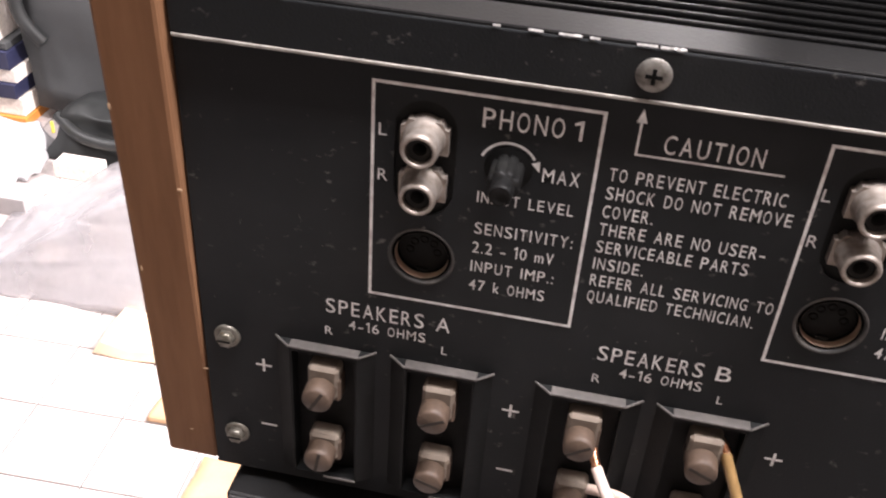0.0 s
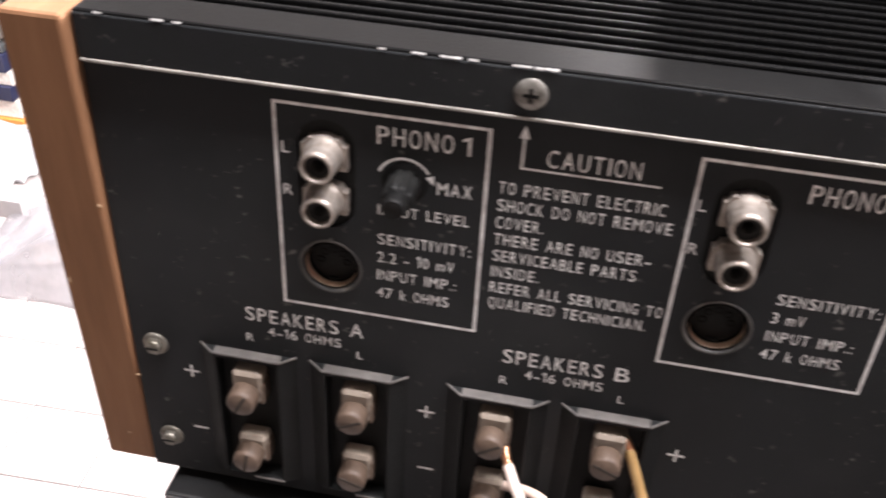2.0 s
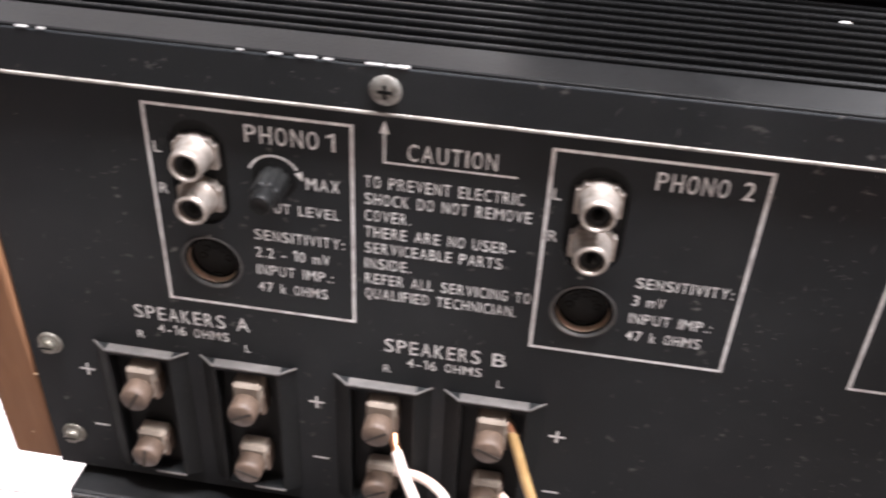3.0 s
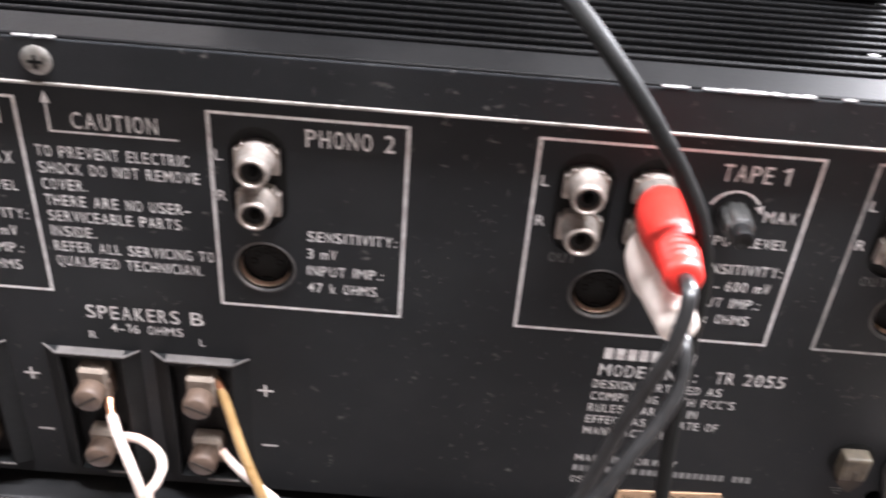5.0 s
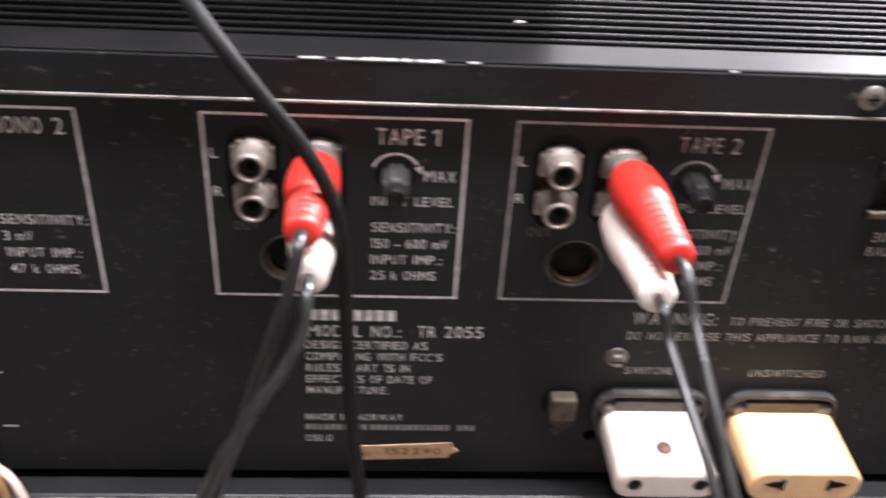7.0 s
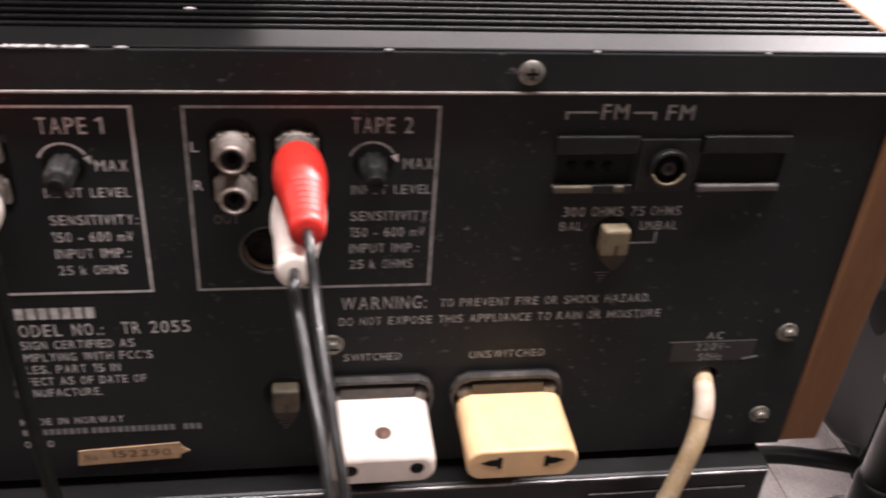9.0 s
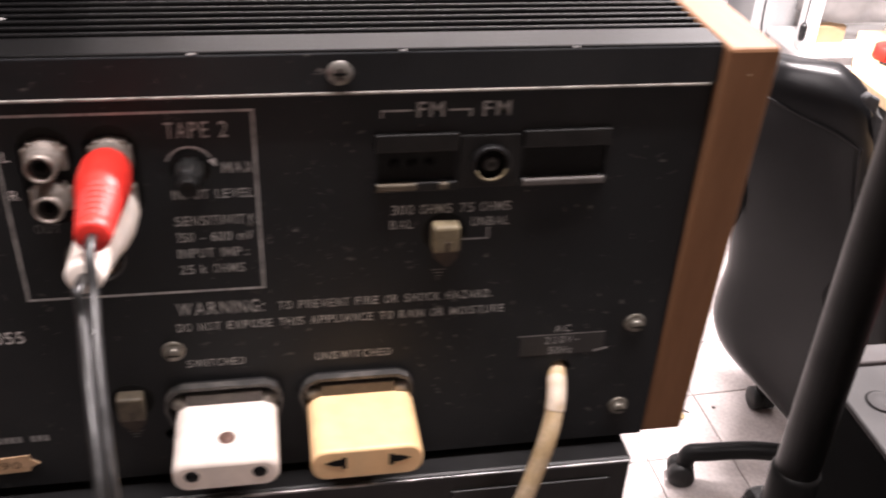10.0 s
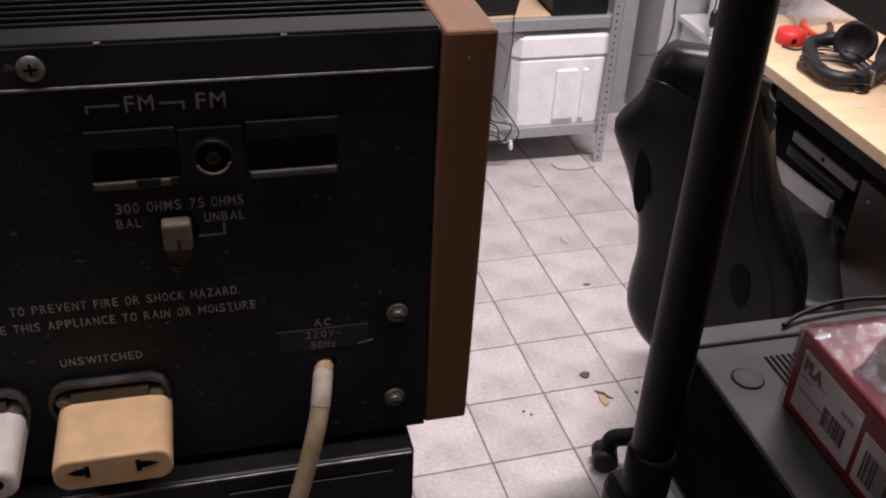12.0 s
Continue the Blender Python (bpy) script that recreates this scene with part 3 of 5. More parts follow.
for cx, cz, rx, rz, count in ((160, -28, 9, 26, 46), (146, -45, 5, 12, 16), (242, -30, 5, 24, 26), (325, -30, 12, 26, 40), (70, -58, 22, 5, 18), (330, -50, 40, 8, 24), (170, -85, 18, 22, 34), (262, -70, 14, 10, 16), (-22, -40, 16, 36, 20), (215, 9, 190, 4, 40), (420, -50, 12, 40, 24), (250, -95, 12, 20, 14)):
    for k in range(count):
        x, z = random.gauss(cx, rx * 0.6), random.gauss(cz, rz * 0.6)
        if not -42 < x < 435 or not -74 < z < 14 and not 125 < x < 275 or z < -121:
            continue
        y = -0.06 if z < 3 else -1.36
        a = random.uniform(-0.5, 1.9)
        length, wide = (random.uniform(0.8, 3.2), random.uniform(0.08, 0.16)) if random.random() < 0.35 else (random.uniform(0.2, 0.6), random.uniform(0.15, 0.4))
        d, n = Vector((math.cos(a), math.sin(a))) * length / 2, Vector((-math.sin(a), math.cos(a))) * wide / 2
        bm.faces.new([bm.verts.new(mm(x + p.x, y, z + p.y)) for p in (-d, n - d * 0.3, d, -n + d * 0.2)])
tagged(part("rubbed_specks", bm, surface("rubbed_paint", (0.16, 0.155, 0.15), 0.6, spot=(0.07, 0.07, 0.068), scale=150, amount=0.8, bump=0), receiver, "pale rubbed specks in the black paint"), kind="stuff")

# printed frames and words
for x0, x1 in ((0.0, 48.5), (93.3, 139.9), (170.4, 236.3), (249.0, 313.7)):
    stroke([(x0, 0), (x1, 0), (x1, -56.2), (x0, -56.2)], 0.75, receiver, closed=True, name="printed_frame")
for x in (1.3, 94.2, 171.8, 250.2):
    lettering("L", x, x + 1.8, -12.7, 3.0, receiver)
    lettering("R", x, x + 2.2, -24.0, 3.0, receiver)
lettering("PHONO", 23.6, 40.8, -7.2, 4.7, receiver)
digit_one(42.7, 44.6, -7.2, 4.7, receiver)
lettering("PHONO 2", 116.0, 136.8, -7.2, 4.7, receiver)
lettering("TAPE", 213.7, 225.4, -7.5, 4.7, receiver)
digit_one(227.6, 229.4, -7.5, 4.7, receiver)
lettering("TAPE 2", 291.2, 307.0, -7.5, 4.7, receiver)
for x in (0.6, 189.2, 267.9):
    lettering("MAX", 36.9 + x, 44.8 + x, -18.2, 3.4, receiver)
    lettering("INPUT LEVEL", 23.3 + x, 44.6 + x, -25.8, 2.9, receiver)
for x, low, high in ((0.6, "2.2 - 10 mV", "47 k OHMS"), (92.6, "3 mV", "47 k OHMS"), (189.2, "150 - 600 mV", "25 k OHMS"), (267.6, "150 - 600 mV", "25 k OHMS")):
    lettering("SENSITIVITY:", 23.4 + x, 45.6 + x, -34.2, 3.1, receiver)
    lettering(low, 23.3 + x, 23.3 + x + {"2.2 - 10 mV": 18.6, "3 mV": 7.4}.get(low, 20.6), -39.5, 3.1, receiver)
    lettering("INPUT IMP.:", 23.3 + x, 42.6 + x, -44.8, 3.1, receiver)
    lettering(high, 23.3 + x, 41.1 + x, -50.2, 3.1, receiver)
for x in (176.4, 254.6):
    lettering("OUT", x, x + 6.6, -34.5, 2.9, receiver, FAINT)
lettering("IN", 203.2, 205.6, -9.8, 2.4, receiver, FAINT)
stroke([(55.9, -0.4), (55.9, -8.3), (86.0, -8.3)], 0.5, receiver)
bm = bmesh.new()
bm.faces.new([bm.verts.new(mm(x, -0.12, z)) for x, z in ((55.9, 2.2), (54.8, -1.0), (57.0, -1.0))])
part("arrow_head", bm, PRINT, receiver)
lettering("CAUTION", 61.2, 81.3, -7.2, 4.4, receiver)
for k, (words, x1) in enumerate((("TO PREVENT ELECTRIC", 87.1), ("SHOCK DO NOT REMOVE", 89.3), ("COVER.", 61.4), ("THERE ARE NO USER-", 86.2), ("SERVICEABLE PARTS", 83.6), ("INSIDE.", 61.8), ("REFER ALL SERVICING TO", 91.2), ("QUALIFIED TECHNICIAN.", 88.0))):
    lettering(words, 51.4, x1 + 0.8, -15.4 - 4.63 * k, 3.2, receiver)
for x, mark in ((0.2, "A"), (67.7, "B")):
    lettering("SPEAKERS", -11.3 + x, 13.6 + x, -64.8, 4.5, receiver)
    lettering(mark, 16.6 + x, 20.1 + x, -64.8, 4.5, receiver)
    lettering("4-16 OHMS", -5.4 + x, 14.2 + x, -69.2, 3.0, receiver)
    lettering("R", -11.6 + x, -9.6 + x, -72.0, 2.6, receiver)
    lettering("L", 18.4 + x, 19.9 + x, -72.0, 2.5, receiver)
for x in (-28.4, 37.6, 103.4):
    stroke([(x - 2.2, -86.8), (x + 2.2, -86.8)], 0.7, receiver, name="plus_sign")
    stroke([(x, -84.6), (x, -89.0)], 0.7, receiver, y=-0.16, name="plus_sign")
    stroke([(x - 1.7, -108.8), (x + 2.7, -108.8)], 0.7, receiver, name="minus_sign")

for k in range(8):
    stroke([(195.3 + 3.15 * k, -63.2), (197.7 + 3.15 * k, -63.2)], 3.9, receiver, name="printed_bar")
lettering("MODEL NO.:", 194.8, 221.4, -71.2, 4.3, receiver)
lettering("TR 2055", 226.5, 245.4, -71.0, 4.3, receiver)
for k, (words, x1) in enumerate((("DESIGN CERTIFIED AS", 229.4), ("COMPLYING WITH FCC'S", 234.0), ("RULES, PART 15 IN", 224.4), ("EFFECT AS OF DATE OF", 231.3), ("MANUFACTURE.", 218.4))):
    lettering(words, 194.0, x1, -75.8 - 4.5 * k, 3.0, receiver)
lettering("MADE IN NORWAY", 193.3, 223.1, -105.0, 2.7, receiver)
for x0, count in ((193.2, 10), (213.2, 13), (240.4, 3)):
    for k in range(count):
        stroke([(x0 + 1.93 * k, -108.0), (x0 + 1.93 * k + 1.35, -108.0)], 2.4, receiver, DIM, name="printed_bar")
lettering("OSLO", 193.1, 201.3, -114.2, 2.7, receiver)
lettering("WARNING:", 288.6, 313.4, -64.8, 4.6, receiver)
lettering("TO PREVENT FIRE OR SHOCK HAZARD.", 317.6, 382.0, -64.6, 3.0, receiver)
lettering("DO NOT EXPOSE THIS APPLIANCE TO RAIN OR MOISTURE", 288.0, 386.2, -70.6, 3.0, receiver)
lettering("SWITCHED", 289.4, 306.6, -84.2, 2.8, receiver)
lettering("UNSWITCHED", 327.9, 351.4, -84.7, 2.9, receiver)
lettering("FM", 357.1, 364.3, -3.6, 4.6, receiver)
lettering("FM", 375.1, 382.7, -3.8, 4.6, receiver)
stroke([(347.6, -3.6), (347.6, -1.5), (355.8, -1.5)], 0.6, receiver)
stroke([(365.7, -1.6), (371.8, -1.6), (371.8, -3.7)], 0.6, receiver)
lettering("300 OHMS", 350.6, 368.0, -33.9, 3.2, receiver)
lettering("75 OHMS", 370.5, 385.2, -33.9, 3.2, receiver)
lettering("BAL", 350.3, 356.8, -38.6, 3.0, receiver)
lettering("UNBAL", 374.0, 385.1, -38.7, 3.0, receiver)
stroke([(379.2, -39.4), (379.2, -43.1), (371.2, -43.1)], 0.55, receiver)
for x, z in ((365.0, -53.4), (271.6, -108.2)):
    for k, half in enumerate((2.2, 1.4, 0.7)):
        stroke([(x - half, z - 1.1 * k), (x + half, z - 1.1 * k)], 0.32, receiver, FAINT, name="earth_sign")

part("voltage_sticker", mbox(393.0, 420.8, -0.1, 0.2, -89.4, -81.3), TAPE, receiver, "dark sticker over the mains voltage")
stroke([(391.8, -81.2), (420.8, -81.2)], 0.3, receiver, DIM)
lettering("AC", 403.6, 409.0, -80.3, 2.8, receiver)
lettering("220V~", 400.8, 412.2, -84.8, 2.9, receiver, DIM, y=-0.2)
lettering("50Hz", 402.4, 410.2, -89.0, 2.9, receiver, DIM, y=-0.2)
stroke([(417.6, -88.9), (422.4, -87.9)], 0.7, receiver, name="scratch")

part("serial_label", prism([(207.4, -122.6), (238.2, -121.2), (238.6, -119.6), (241.4, -118.2), (238.9, -116.2), (238.7, -114.6), (208.2, -116.4)], -0.35, 0.1), TAN, receiver, "torn tan paper serial label")
lettering("No", 209.8, 213.4, -120.4, 2.6, receiver, INK, y=-0.45)
lettering("152290", 217.6, 235.6, -119.7, 2.9, receiver, INK, y=-0.45)


SLOT = surface("grimy_slot", (0.035, 0.026, 0.02), 0.8, bump=0)


def terminal_pair(x, twists):
    """A flared black housing with two slotted screw terminals."""
    bm = bmesh.new()
    front = [(-9.0, -76.2), (9.0, -76.2), (9.0, -121.8), (-9.0, -121.8)]
    base = [(-13.1, -75.8), (13.1, -75.8), (13.1, -123.0), (-13.1, -123.0)]
    inner = [(-8.4, -77.2), (8.4, -77.2), (8.4, -121.4), (-8.4, -121.4)]
    rings = [[bm.verts.new(mm(x + a, y, z)) for a, z in loop] for loop, y in ((base, -0.05), (front, -3.0), (inner, -3.0), (inner, 1.6))]
    for low, high in zip(rings, rings[1:]):
        for k in range(4):
            j = (k + 1) % 4
            bm.faces.new((low[k], low[j], high[j], high[k]))
    bmesh.ops.recalc_face_normals(bm, faces=bm.faces)
    housing = part("terminal_housing", bm, HOUSING, receiver, "flared black housing of a speaker terminal pair")
    part("housing_back", mbox(x - 8.4, x + 8.4, 1.6, 2.2, -121.4, -77.2), HOUSING, housing)
    # Ledge and wing edges get their catch of light by a paler grey.
    part("housing_ledge", mbox(x - 9.2, x + 9.2, -3.2, -0.1, -76.3, -75.6, 0.25), LEDGE, housing, "upper ledge painted grey as lit from above")
    for s in (-1, 1):
        part("lit_wing_edge", tube([mm(x + s * 9.1, -3.2, -75.8), mm(x + s * 11, -1.8, -75.6), mm(x + s * 13.4, -0.3, -75.2)], 0.00035, 6, 2), LEDGE, housing)
    part("housing_sill", mbox(x - 0.5, x + 8.8, -3.5, -3.0, -122.3, -121.6, 0.2), LEDGE, housing)
    for z, twist, rise in zip((-87.2, -109.8), twists, (1.2, -0.4)):
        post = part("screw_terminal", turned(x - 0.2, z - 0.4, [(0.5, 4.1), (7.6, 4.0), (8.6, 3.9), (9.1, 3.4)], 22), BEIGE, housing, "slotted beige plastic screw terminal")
        part("terminal_block", mbox(x - 4.0, x + 4.3, -4.2, 1.6, z - 3.6, z + 5.4 + rise, 0.9, segments=1), BEIGE_LIT, housing, "square beige terminal block, painted paler as lit from above")
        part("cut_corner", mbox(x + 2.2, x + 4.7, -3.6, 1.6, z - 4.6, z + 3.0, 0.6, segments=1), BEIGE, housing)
        a = math.radians(twist)
        c, s = math.cos(a) * 3.5, math.sin(a) * 3.5
        nx, nz = -math.sin(a) * 0.45, math.cos(a) * 0.45
        cx, cz = x - 0.2, z - 0.4
        part("screw_slot", prism([(cx - c + nx, cz - s + nz), (cx + c + nx, cz + s + nz), (cx + c - nx, cz + s - nz), (cx - c - nx, cz - s - nz)], -9.22, -8.4), SLOT, post)


for x, twists in zip(TERMINALS, ((62, 80), (28, -20), (35, 30), (-25, -30))):
    terminal_pair(x, twists)


GRIME = surface("brown_grime", (0.045, 0.030, 0.020), 0.65, spot=(0.02, 0.015, 0.012), scale=300, amount=0.7)


def earth_post(x, z, material):
    post = part("earth_terminal", mbox(x - 4.0, x + 4.0, -4.6, 0.5, z - 4.6, z + 4.2, 0.9), material, receiver, "grubby square plastic terminal cap")
    bm = prism([(x - 3.7, z - 2.6), (x + 3.7, z - 2.6), (x + 3.5, z - 6.2), (x + 1.2, z - 9.4), (x + 0.4, z - 9.6), (x - 0.4, z - 9.2), (x - 3.3, z - 6.4)], -4.0, 0.4)
    part("terminal_nose", bm, GRIME, post, "dark grimy pointed lower end")
    part("terminal_slot", mbox(x - 0.3, x + 0.9, -4.72, -4.0, z - 4.4, z - 0.6, 0.2), GRIME, post)
    # Flat black disc painted as the shadow round the cap's foot.
    part("painted_shadow", turned(x, z, [(0.05, 6.6), (0.12, 6.5)], 24), VOID, receiver)


earth_post(366.2, -40.4, OLIVE_PALE)
earth_post(271.8, -95.8, OLIVE)

# aerial sockets
block = part("aerial_block", mbox(369.2, 386.4, -0.9, 0.3, -25.6, -9.2, 0.4), SATIN, receiver, "black coaxial aerial socket block")
coax = part("coaxial_socket", turned(378.0, -17.6, [(0.9, 5.7), (2.8, 5.6), (3.1, 5.3), (2.8, 4.6), (0.9, 4.4)], 32, cap_end=False), CASE, block, "tarnished coaxial socket")
part("plated_lip", tube([mm(378.0 + 4.6 * math.cos(math.radians(a)), -2.8, -17.6 + 4.6 * math.sin(math.radians(a))) for a in range(200, 345, 9)], 0.0004, 6, 2), OLIVE_PALE, coax, "yellowed plating on the lower lip")
part("coaxial_core", turned(378.0, -17.6, [(0.9, 2.2), (2.3, 2.0), (2.3, 1.0), (1.4, 0.9)], 20), DUSTY, coax)
part("coaxial_well", turned(378.0, -17.6, [(0.95, 4.3), (1.05, 4.2)], 24), VOID, coax)
for x0, x1, lip in ((345.6, 368.8, ((346.2, 357.4), (363.6, 366.4))), (387.0, 412.4, ((387.8, 411.8),))):
    bar = part("aerial_frame", mbox(x0, x1, -1.5, 0.2, -13.4, -8.1, 0.4), SATIN, receiver, "black aerial terminal frame")
    part("frame_well", mbox(x0 + 0.6, x1 - 0.6, 0.7, 1.4, -24.0, -12.5), HOUSING, bar)
    part("frame_foot", mbox(x0, x1, -1.2, 0.2, -26.0, -23.2, 0.4), SATIN, bar)
    # Only the lit stretches of the lower lip, painted paler than the frame.
    for a, b in lip:
        part("frame_lip", mbox(a, b, -2.0, 0.4, -25.3, -23.2, 0.5), LEDGE if x0 > 380 else OLIVE, bar, "lower lip painted paler as lit from above")
bm = bmesh.new()
for x in (351.3, 356.3, 361.3):
    turned(x, -18.0, [(-0.9, 1.6), (-0.2, 1.5)], 12, bm=bm)
part("aerial_contacts", bm, VOID, receiver)


def mains_outlet(x):
    """An outlet with a raised octagonal rim, a hood and two screws."""
    rim = [(x - 18.2, -98.0), (x - 17.6, -94.4), (x - 16.0, -91.6), (x - 12.8, -89.8), (x + 12.8, -89.8), (x + 16.0, -91.6), (x + 17.2, -94.4), (x + 17.6, -98.0), (x + 15.5, -108), (x + 12, -114), (x - 12, -114), (x - 15.5, -108)]
    plate = part("mains_outlet", prism(rim, -1.0, -0.02), SATIN, receiver, "dark plastic mains outlet plate")
    bm = bmesh.new()
    for k, (a, b) in enumerate(rim):
        c, d = x + (a - x) * 0.945, -101.9 + (b + 101.9) * 0.9
        for y, p in ((-1.0, (a, b)), (-3.4, (a, b)), (-3.4, (c, d)), (-1.0, (c, d))):
            bm.verts.new(mm(p[0], y, p[1]))
    bm.verts.ensure_lookup_table()
    n = len(rim)
    for k in range(n):
        for q in range(3):
            a, b = 4 * k + q, 4 * ((k + 1) % n) + q
            bm.faces.new((bm.verts[a], bm.verts[b], bm.verts[b + 1], bm.verts[a + 1]))
    bmesh.ops.recalc_face_normals(bm, faces=bm.faces)
    part("outlet_rim", bm, DUSTY, plate, "dusty raised rim")
    part("outlet_hood", mbox(x - 11.5, x + 11.5, -2.8, -1.0, -97.6, -93.2, 0.3), LEDGE, plate)
    for s in (-13.8, 13.8):
        part("outlet_screw", turned(x + s, -96.6, [(1.0, 2.6), (2.6, 2.5), (3.2, 1.7)], 18), ZINC, plate)


mains_outlet(299.6)
mains_outlet(340.6)
for x, y in ((-20, 30), (412, 30), (-20, 290), (412, 290)):
    part("rubber_foot", lathe([(0, 0.010), (0.0038, 0.010)], mm(x, y, -131.9), (0, 0, 1), 16), VOID, receiver)


# ---- the unit below it ----
lower = thing("audio_component", mm(196, 160, -290), "black metal audio component under the receiver", "audio component")
part("back_plate", mbox(-39.6, 435.6, -7.6, 6, -289, -132.1, 1.2), CASE, lower)
part("case", mbox(-39.6, 404, 6.2, 320, -289, -132.1, 1.2), CASE, lower)
bm = mbox(-38.5, 434.5, -8.15, -7.4, -133.6, -132.6, 0.25)
part("worn_edge", bm, surface("half_worn_edge", (0.10, 0.10, 0.10), 0.3, metal=0.5, spot=(0.6, 0.58, 0.56), scale=60, amount=0.9), lower, "shiny worn upper edge")
for x0, x1 in ((20, 120), (240, 330), (372, 428)):
    part("vent_frame", mbox(x0, x1, -8.4, -7.4, -170, -140, 0.4), SATIN, lower)

bench = thing("rack_bench", (0.2, 0.17, 0.0), "black bench that carries the stacked audio units", "bench")
part("bench_top", box((-0.08, -0.005, TOP - 0.33), (0.40, 0.36, TOP - 0.29), 0.004), CASE, bench)
for x, y in ((-0.05, 0.02), (0.37, 0.02), (-0.05, 0.33), (0.37, 0.33)):
    part("leg", box((x - 0.018, y - 0.018, 0.0), (x + 0.018, y + 0.018, TOP - 0.33), 0.003), CASE, bench)


# ---- plugs and leads at the receiver ----
def rounded(cx, cz, w, h, r, count=6):
    """A rectangle with round corners, in millimetres."""
    out = []
    for sx, sz, a0 in ((1, 1, 0), (-1, 1, 90), (-1, -1, 180), (1, -1, 270)):
        for k in range(count + 1):
            a = math.radians(a0 + 90 * k / count)
            out.append((cx + sx * (w - r) + r * math.cos(a), cz + sz * (h - r) + r * math.sin(a)))
    return out


def adapter(name, x, half, material, label, slots):
    ob = thing(name, mm(x, -15, -109), label, "plug adapter")
    bm = prism(rounded(x, -103.2, half, 5.9, 4.6), -27.4, -1.2)
    edges = [e for e in bm.edges if all(v.co.y < -0.027 for v in e.verts)]
    bmesh.ops.bevel(bm, geom=edges, offset=0.0022 if slots == "round" else 0.0011, segments=4, affect="EDGES", profile=0.5)
    if slots == "round":
        bm.normal_update()
        upper = max(bm.faces, key=lambda f: f.normal.z * f.calc_area())
        bmesh.ops.inset_region(bm, faces=[upper], thickness=0.0046)
        bmesh.ops.inset_region(bm, faces=[upper], thickness=0.0011, depth=-0.0006)
        for v in upper.verts:
            v.co.x += 0.35 * (mm(x, 0, 0).x - v.co.x) * (v.co.y > -0.015)
    body = part("body", smooth(bm), material, ob)
    for p in body.data.polygons:
        p.use_smooth = p.area < 2e-5
    if slots == "round":
        for s in (-9.7, 9.7):
            part("pin_hole", turned(x + s, -102.6, [(27.2, 2.2), (27.5, 2.1)], 18), VOID, body)
        part("screw_recess", lathe([(-0.0012, 0.0023), (0.0001, 0.0025)], mm(x + 0.4, -17.4, -97.7), (0, 0, 1), 20), surface("screw_well", (0.16, 0.09, 0.07), 0.6), body)
    else:
        outline = [(-3.8, 0.1), (-1.0, 1.2), (1.2, 1.4), (1.2, 2.1), (2.6, 2.1), (2.6, -2.3), (1.2, -2.3), (1.2, -1.3), (-1.0, -1.1)]
        for s in (-1, 1):
            part("pin_slot", prism([(x + s * (9.0 - a), -102.2 + b) for a, b in outline], -27.55, -27.2), VOID, body)
    return ob


adapter("white_plug_adapter", 300.0, 15.4, WHITE, "white flat mains plug adapter in the switched outlet", "round")
adapter("cream_plug_adapter", 341.4, 16.7, CREAM, "yellowed cream mains plug adapter in the unswitched outlet", "slot")


def phono_plug(parent, name, root, tip, material, label, girth=1.0):
    """A moulded phono plug from its metal collar to the ribbed end."""
    a, b = mm(*root), mm(*tip)
    length, axis = (b - a).length, (b - a).normalized()
    rings = [(0.002, 0.0046), (0.0032, 0.0057), (0.0055, 0.0063), (length * 0.30, 0.0066), (length * 0.44, 0.0063), (length * 0.54, 0.0056)]
    for k in range(6):
        d = length * (0.56 + 0.062 * k)
        r = 0.0054 - 0.00023 * k
        rings += [(d, r), (d + 0.0004, r - 0.00045), (d + 0.0011, r - 0.00045), (d + 0.0015, r - 0.00008)]
    rings += [(length - 0.0012, 0.0040), (length - 0.0003, 0.0036), (length, 0.0028)]
    rings = [(d, r * girth) for d, r in rings]
    plug = part(name, lathe(rings, a, axis, 28), material, parent, label)
    part("collar", lathe([(-0.0030, 0.0047), (0.0035, 0.0047)], a, axis, 24), NICKEL, plug, "tin-plated collar")
    return b, axis


def audio_lead(place, sets, label, radius):
    lead = thing("audio_lead", place, label, "audio cable", "phono leads")
    for name, root, tip, material, text, girth, path in sets:
        end, axis = phono_plug(lead, name, root, tip, material, text, girth)
        start = end - axis * 0.002
        part("cable", tube([start, end + axis * 0.006] + [mm(*p) for p in path], radius, 10), RUBBER, lead, "thin black cable")
    return lead


audio_lead(mm(199, -10, -17), [
    ("red_plug", (199.0, -6.0, -11.0), (198.0, -42.2, -6.6), RED, "red moulded phono plug", 1.0, [(195.8, -53, -15), (192.0, -54, -26), (188.5, -55, -37), (184.5, -57, -50), (178.0, -60, -68), (168, -62, -110), (160, -50, -190), (158, -40, -260)]),
    ("white_plug", (199.0, -6.0, -22.7), (199.2, -42.5, -18.6), WHITE, "white moulded phono plug", 1.08, [(198.6, -54, -24), (195.4, -58, -30), (190.4, -62, -36), (184.9, -66, -44), (179.5, -68, -54), (165, -66, -100), (158, -52, -190), (157, -42, -260)]),
], "thin black phono lead with red and white plugs", 0.0016)
audio_lead(mm(277, -10, -17), [
    ("red_plug", (277.0, -6.0, -11.0), (279.2, -48.2, -7.0), RED, "red moulded phono plug", 1.0, [(280.4, -61.5, -12.6), (281.6, -72.5, -18.9), (283.4, -85, -27), (285.4, -98, -39), (286.4, -107, -65), (286, -92, -130), (286, -60, -260)]),
    ("white_plug", (277.6, -6.0, -22.7), (276.2, -49.6, -16.4), WHITE, "white moulded phono plug", 1.06, [(276.9, -60, -20.2), (279.0, -74, -25.6), (281.4, -87.5, -32), (283.2, -100, -43), (284.0, -108, -70), (282.4, -92, -130), (282.4, -58, -260)]),
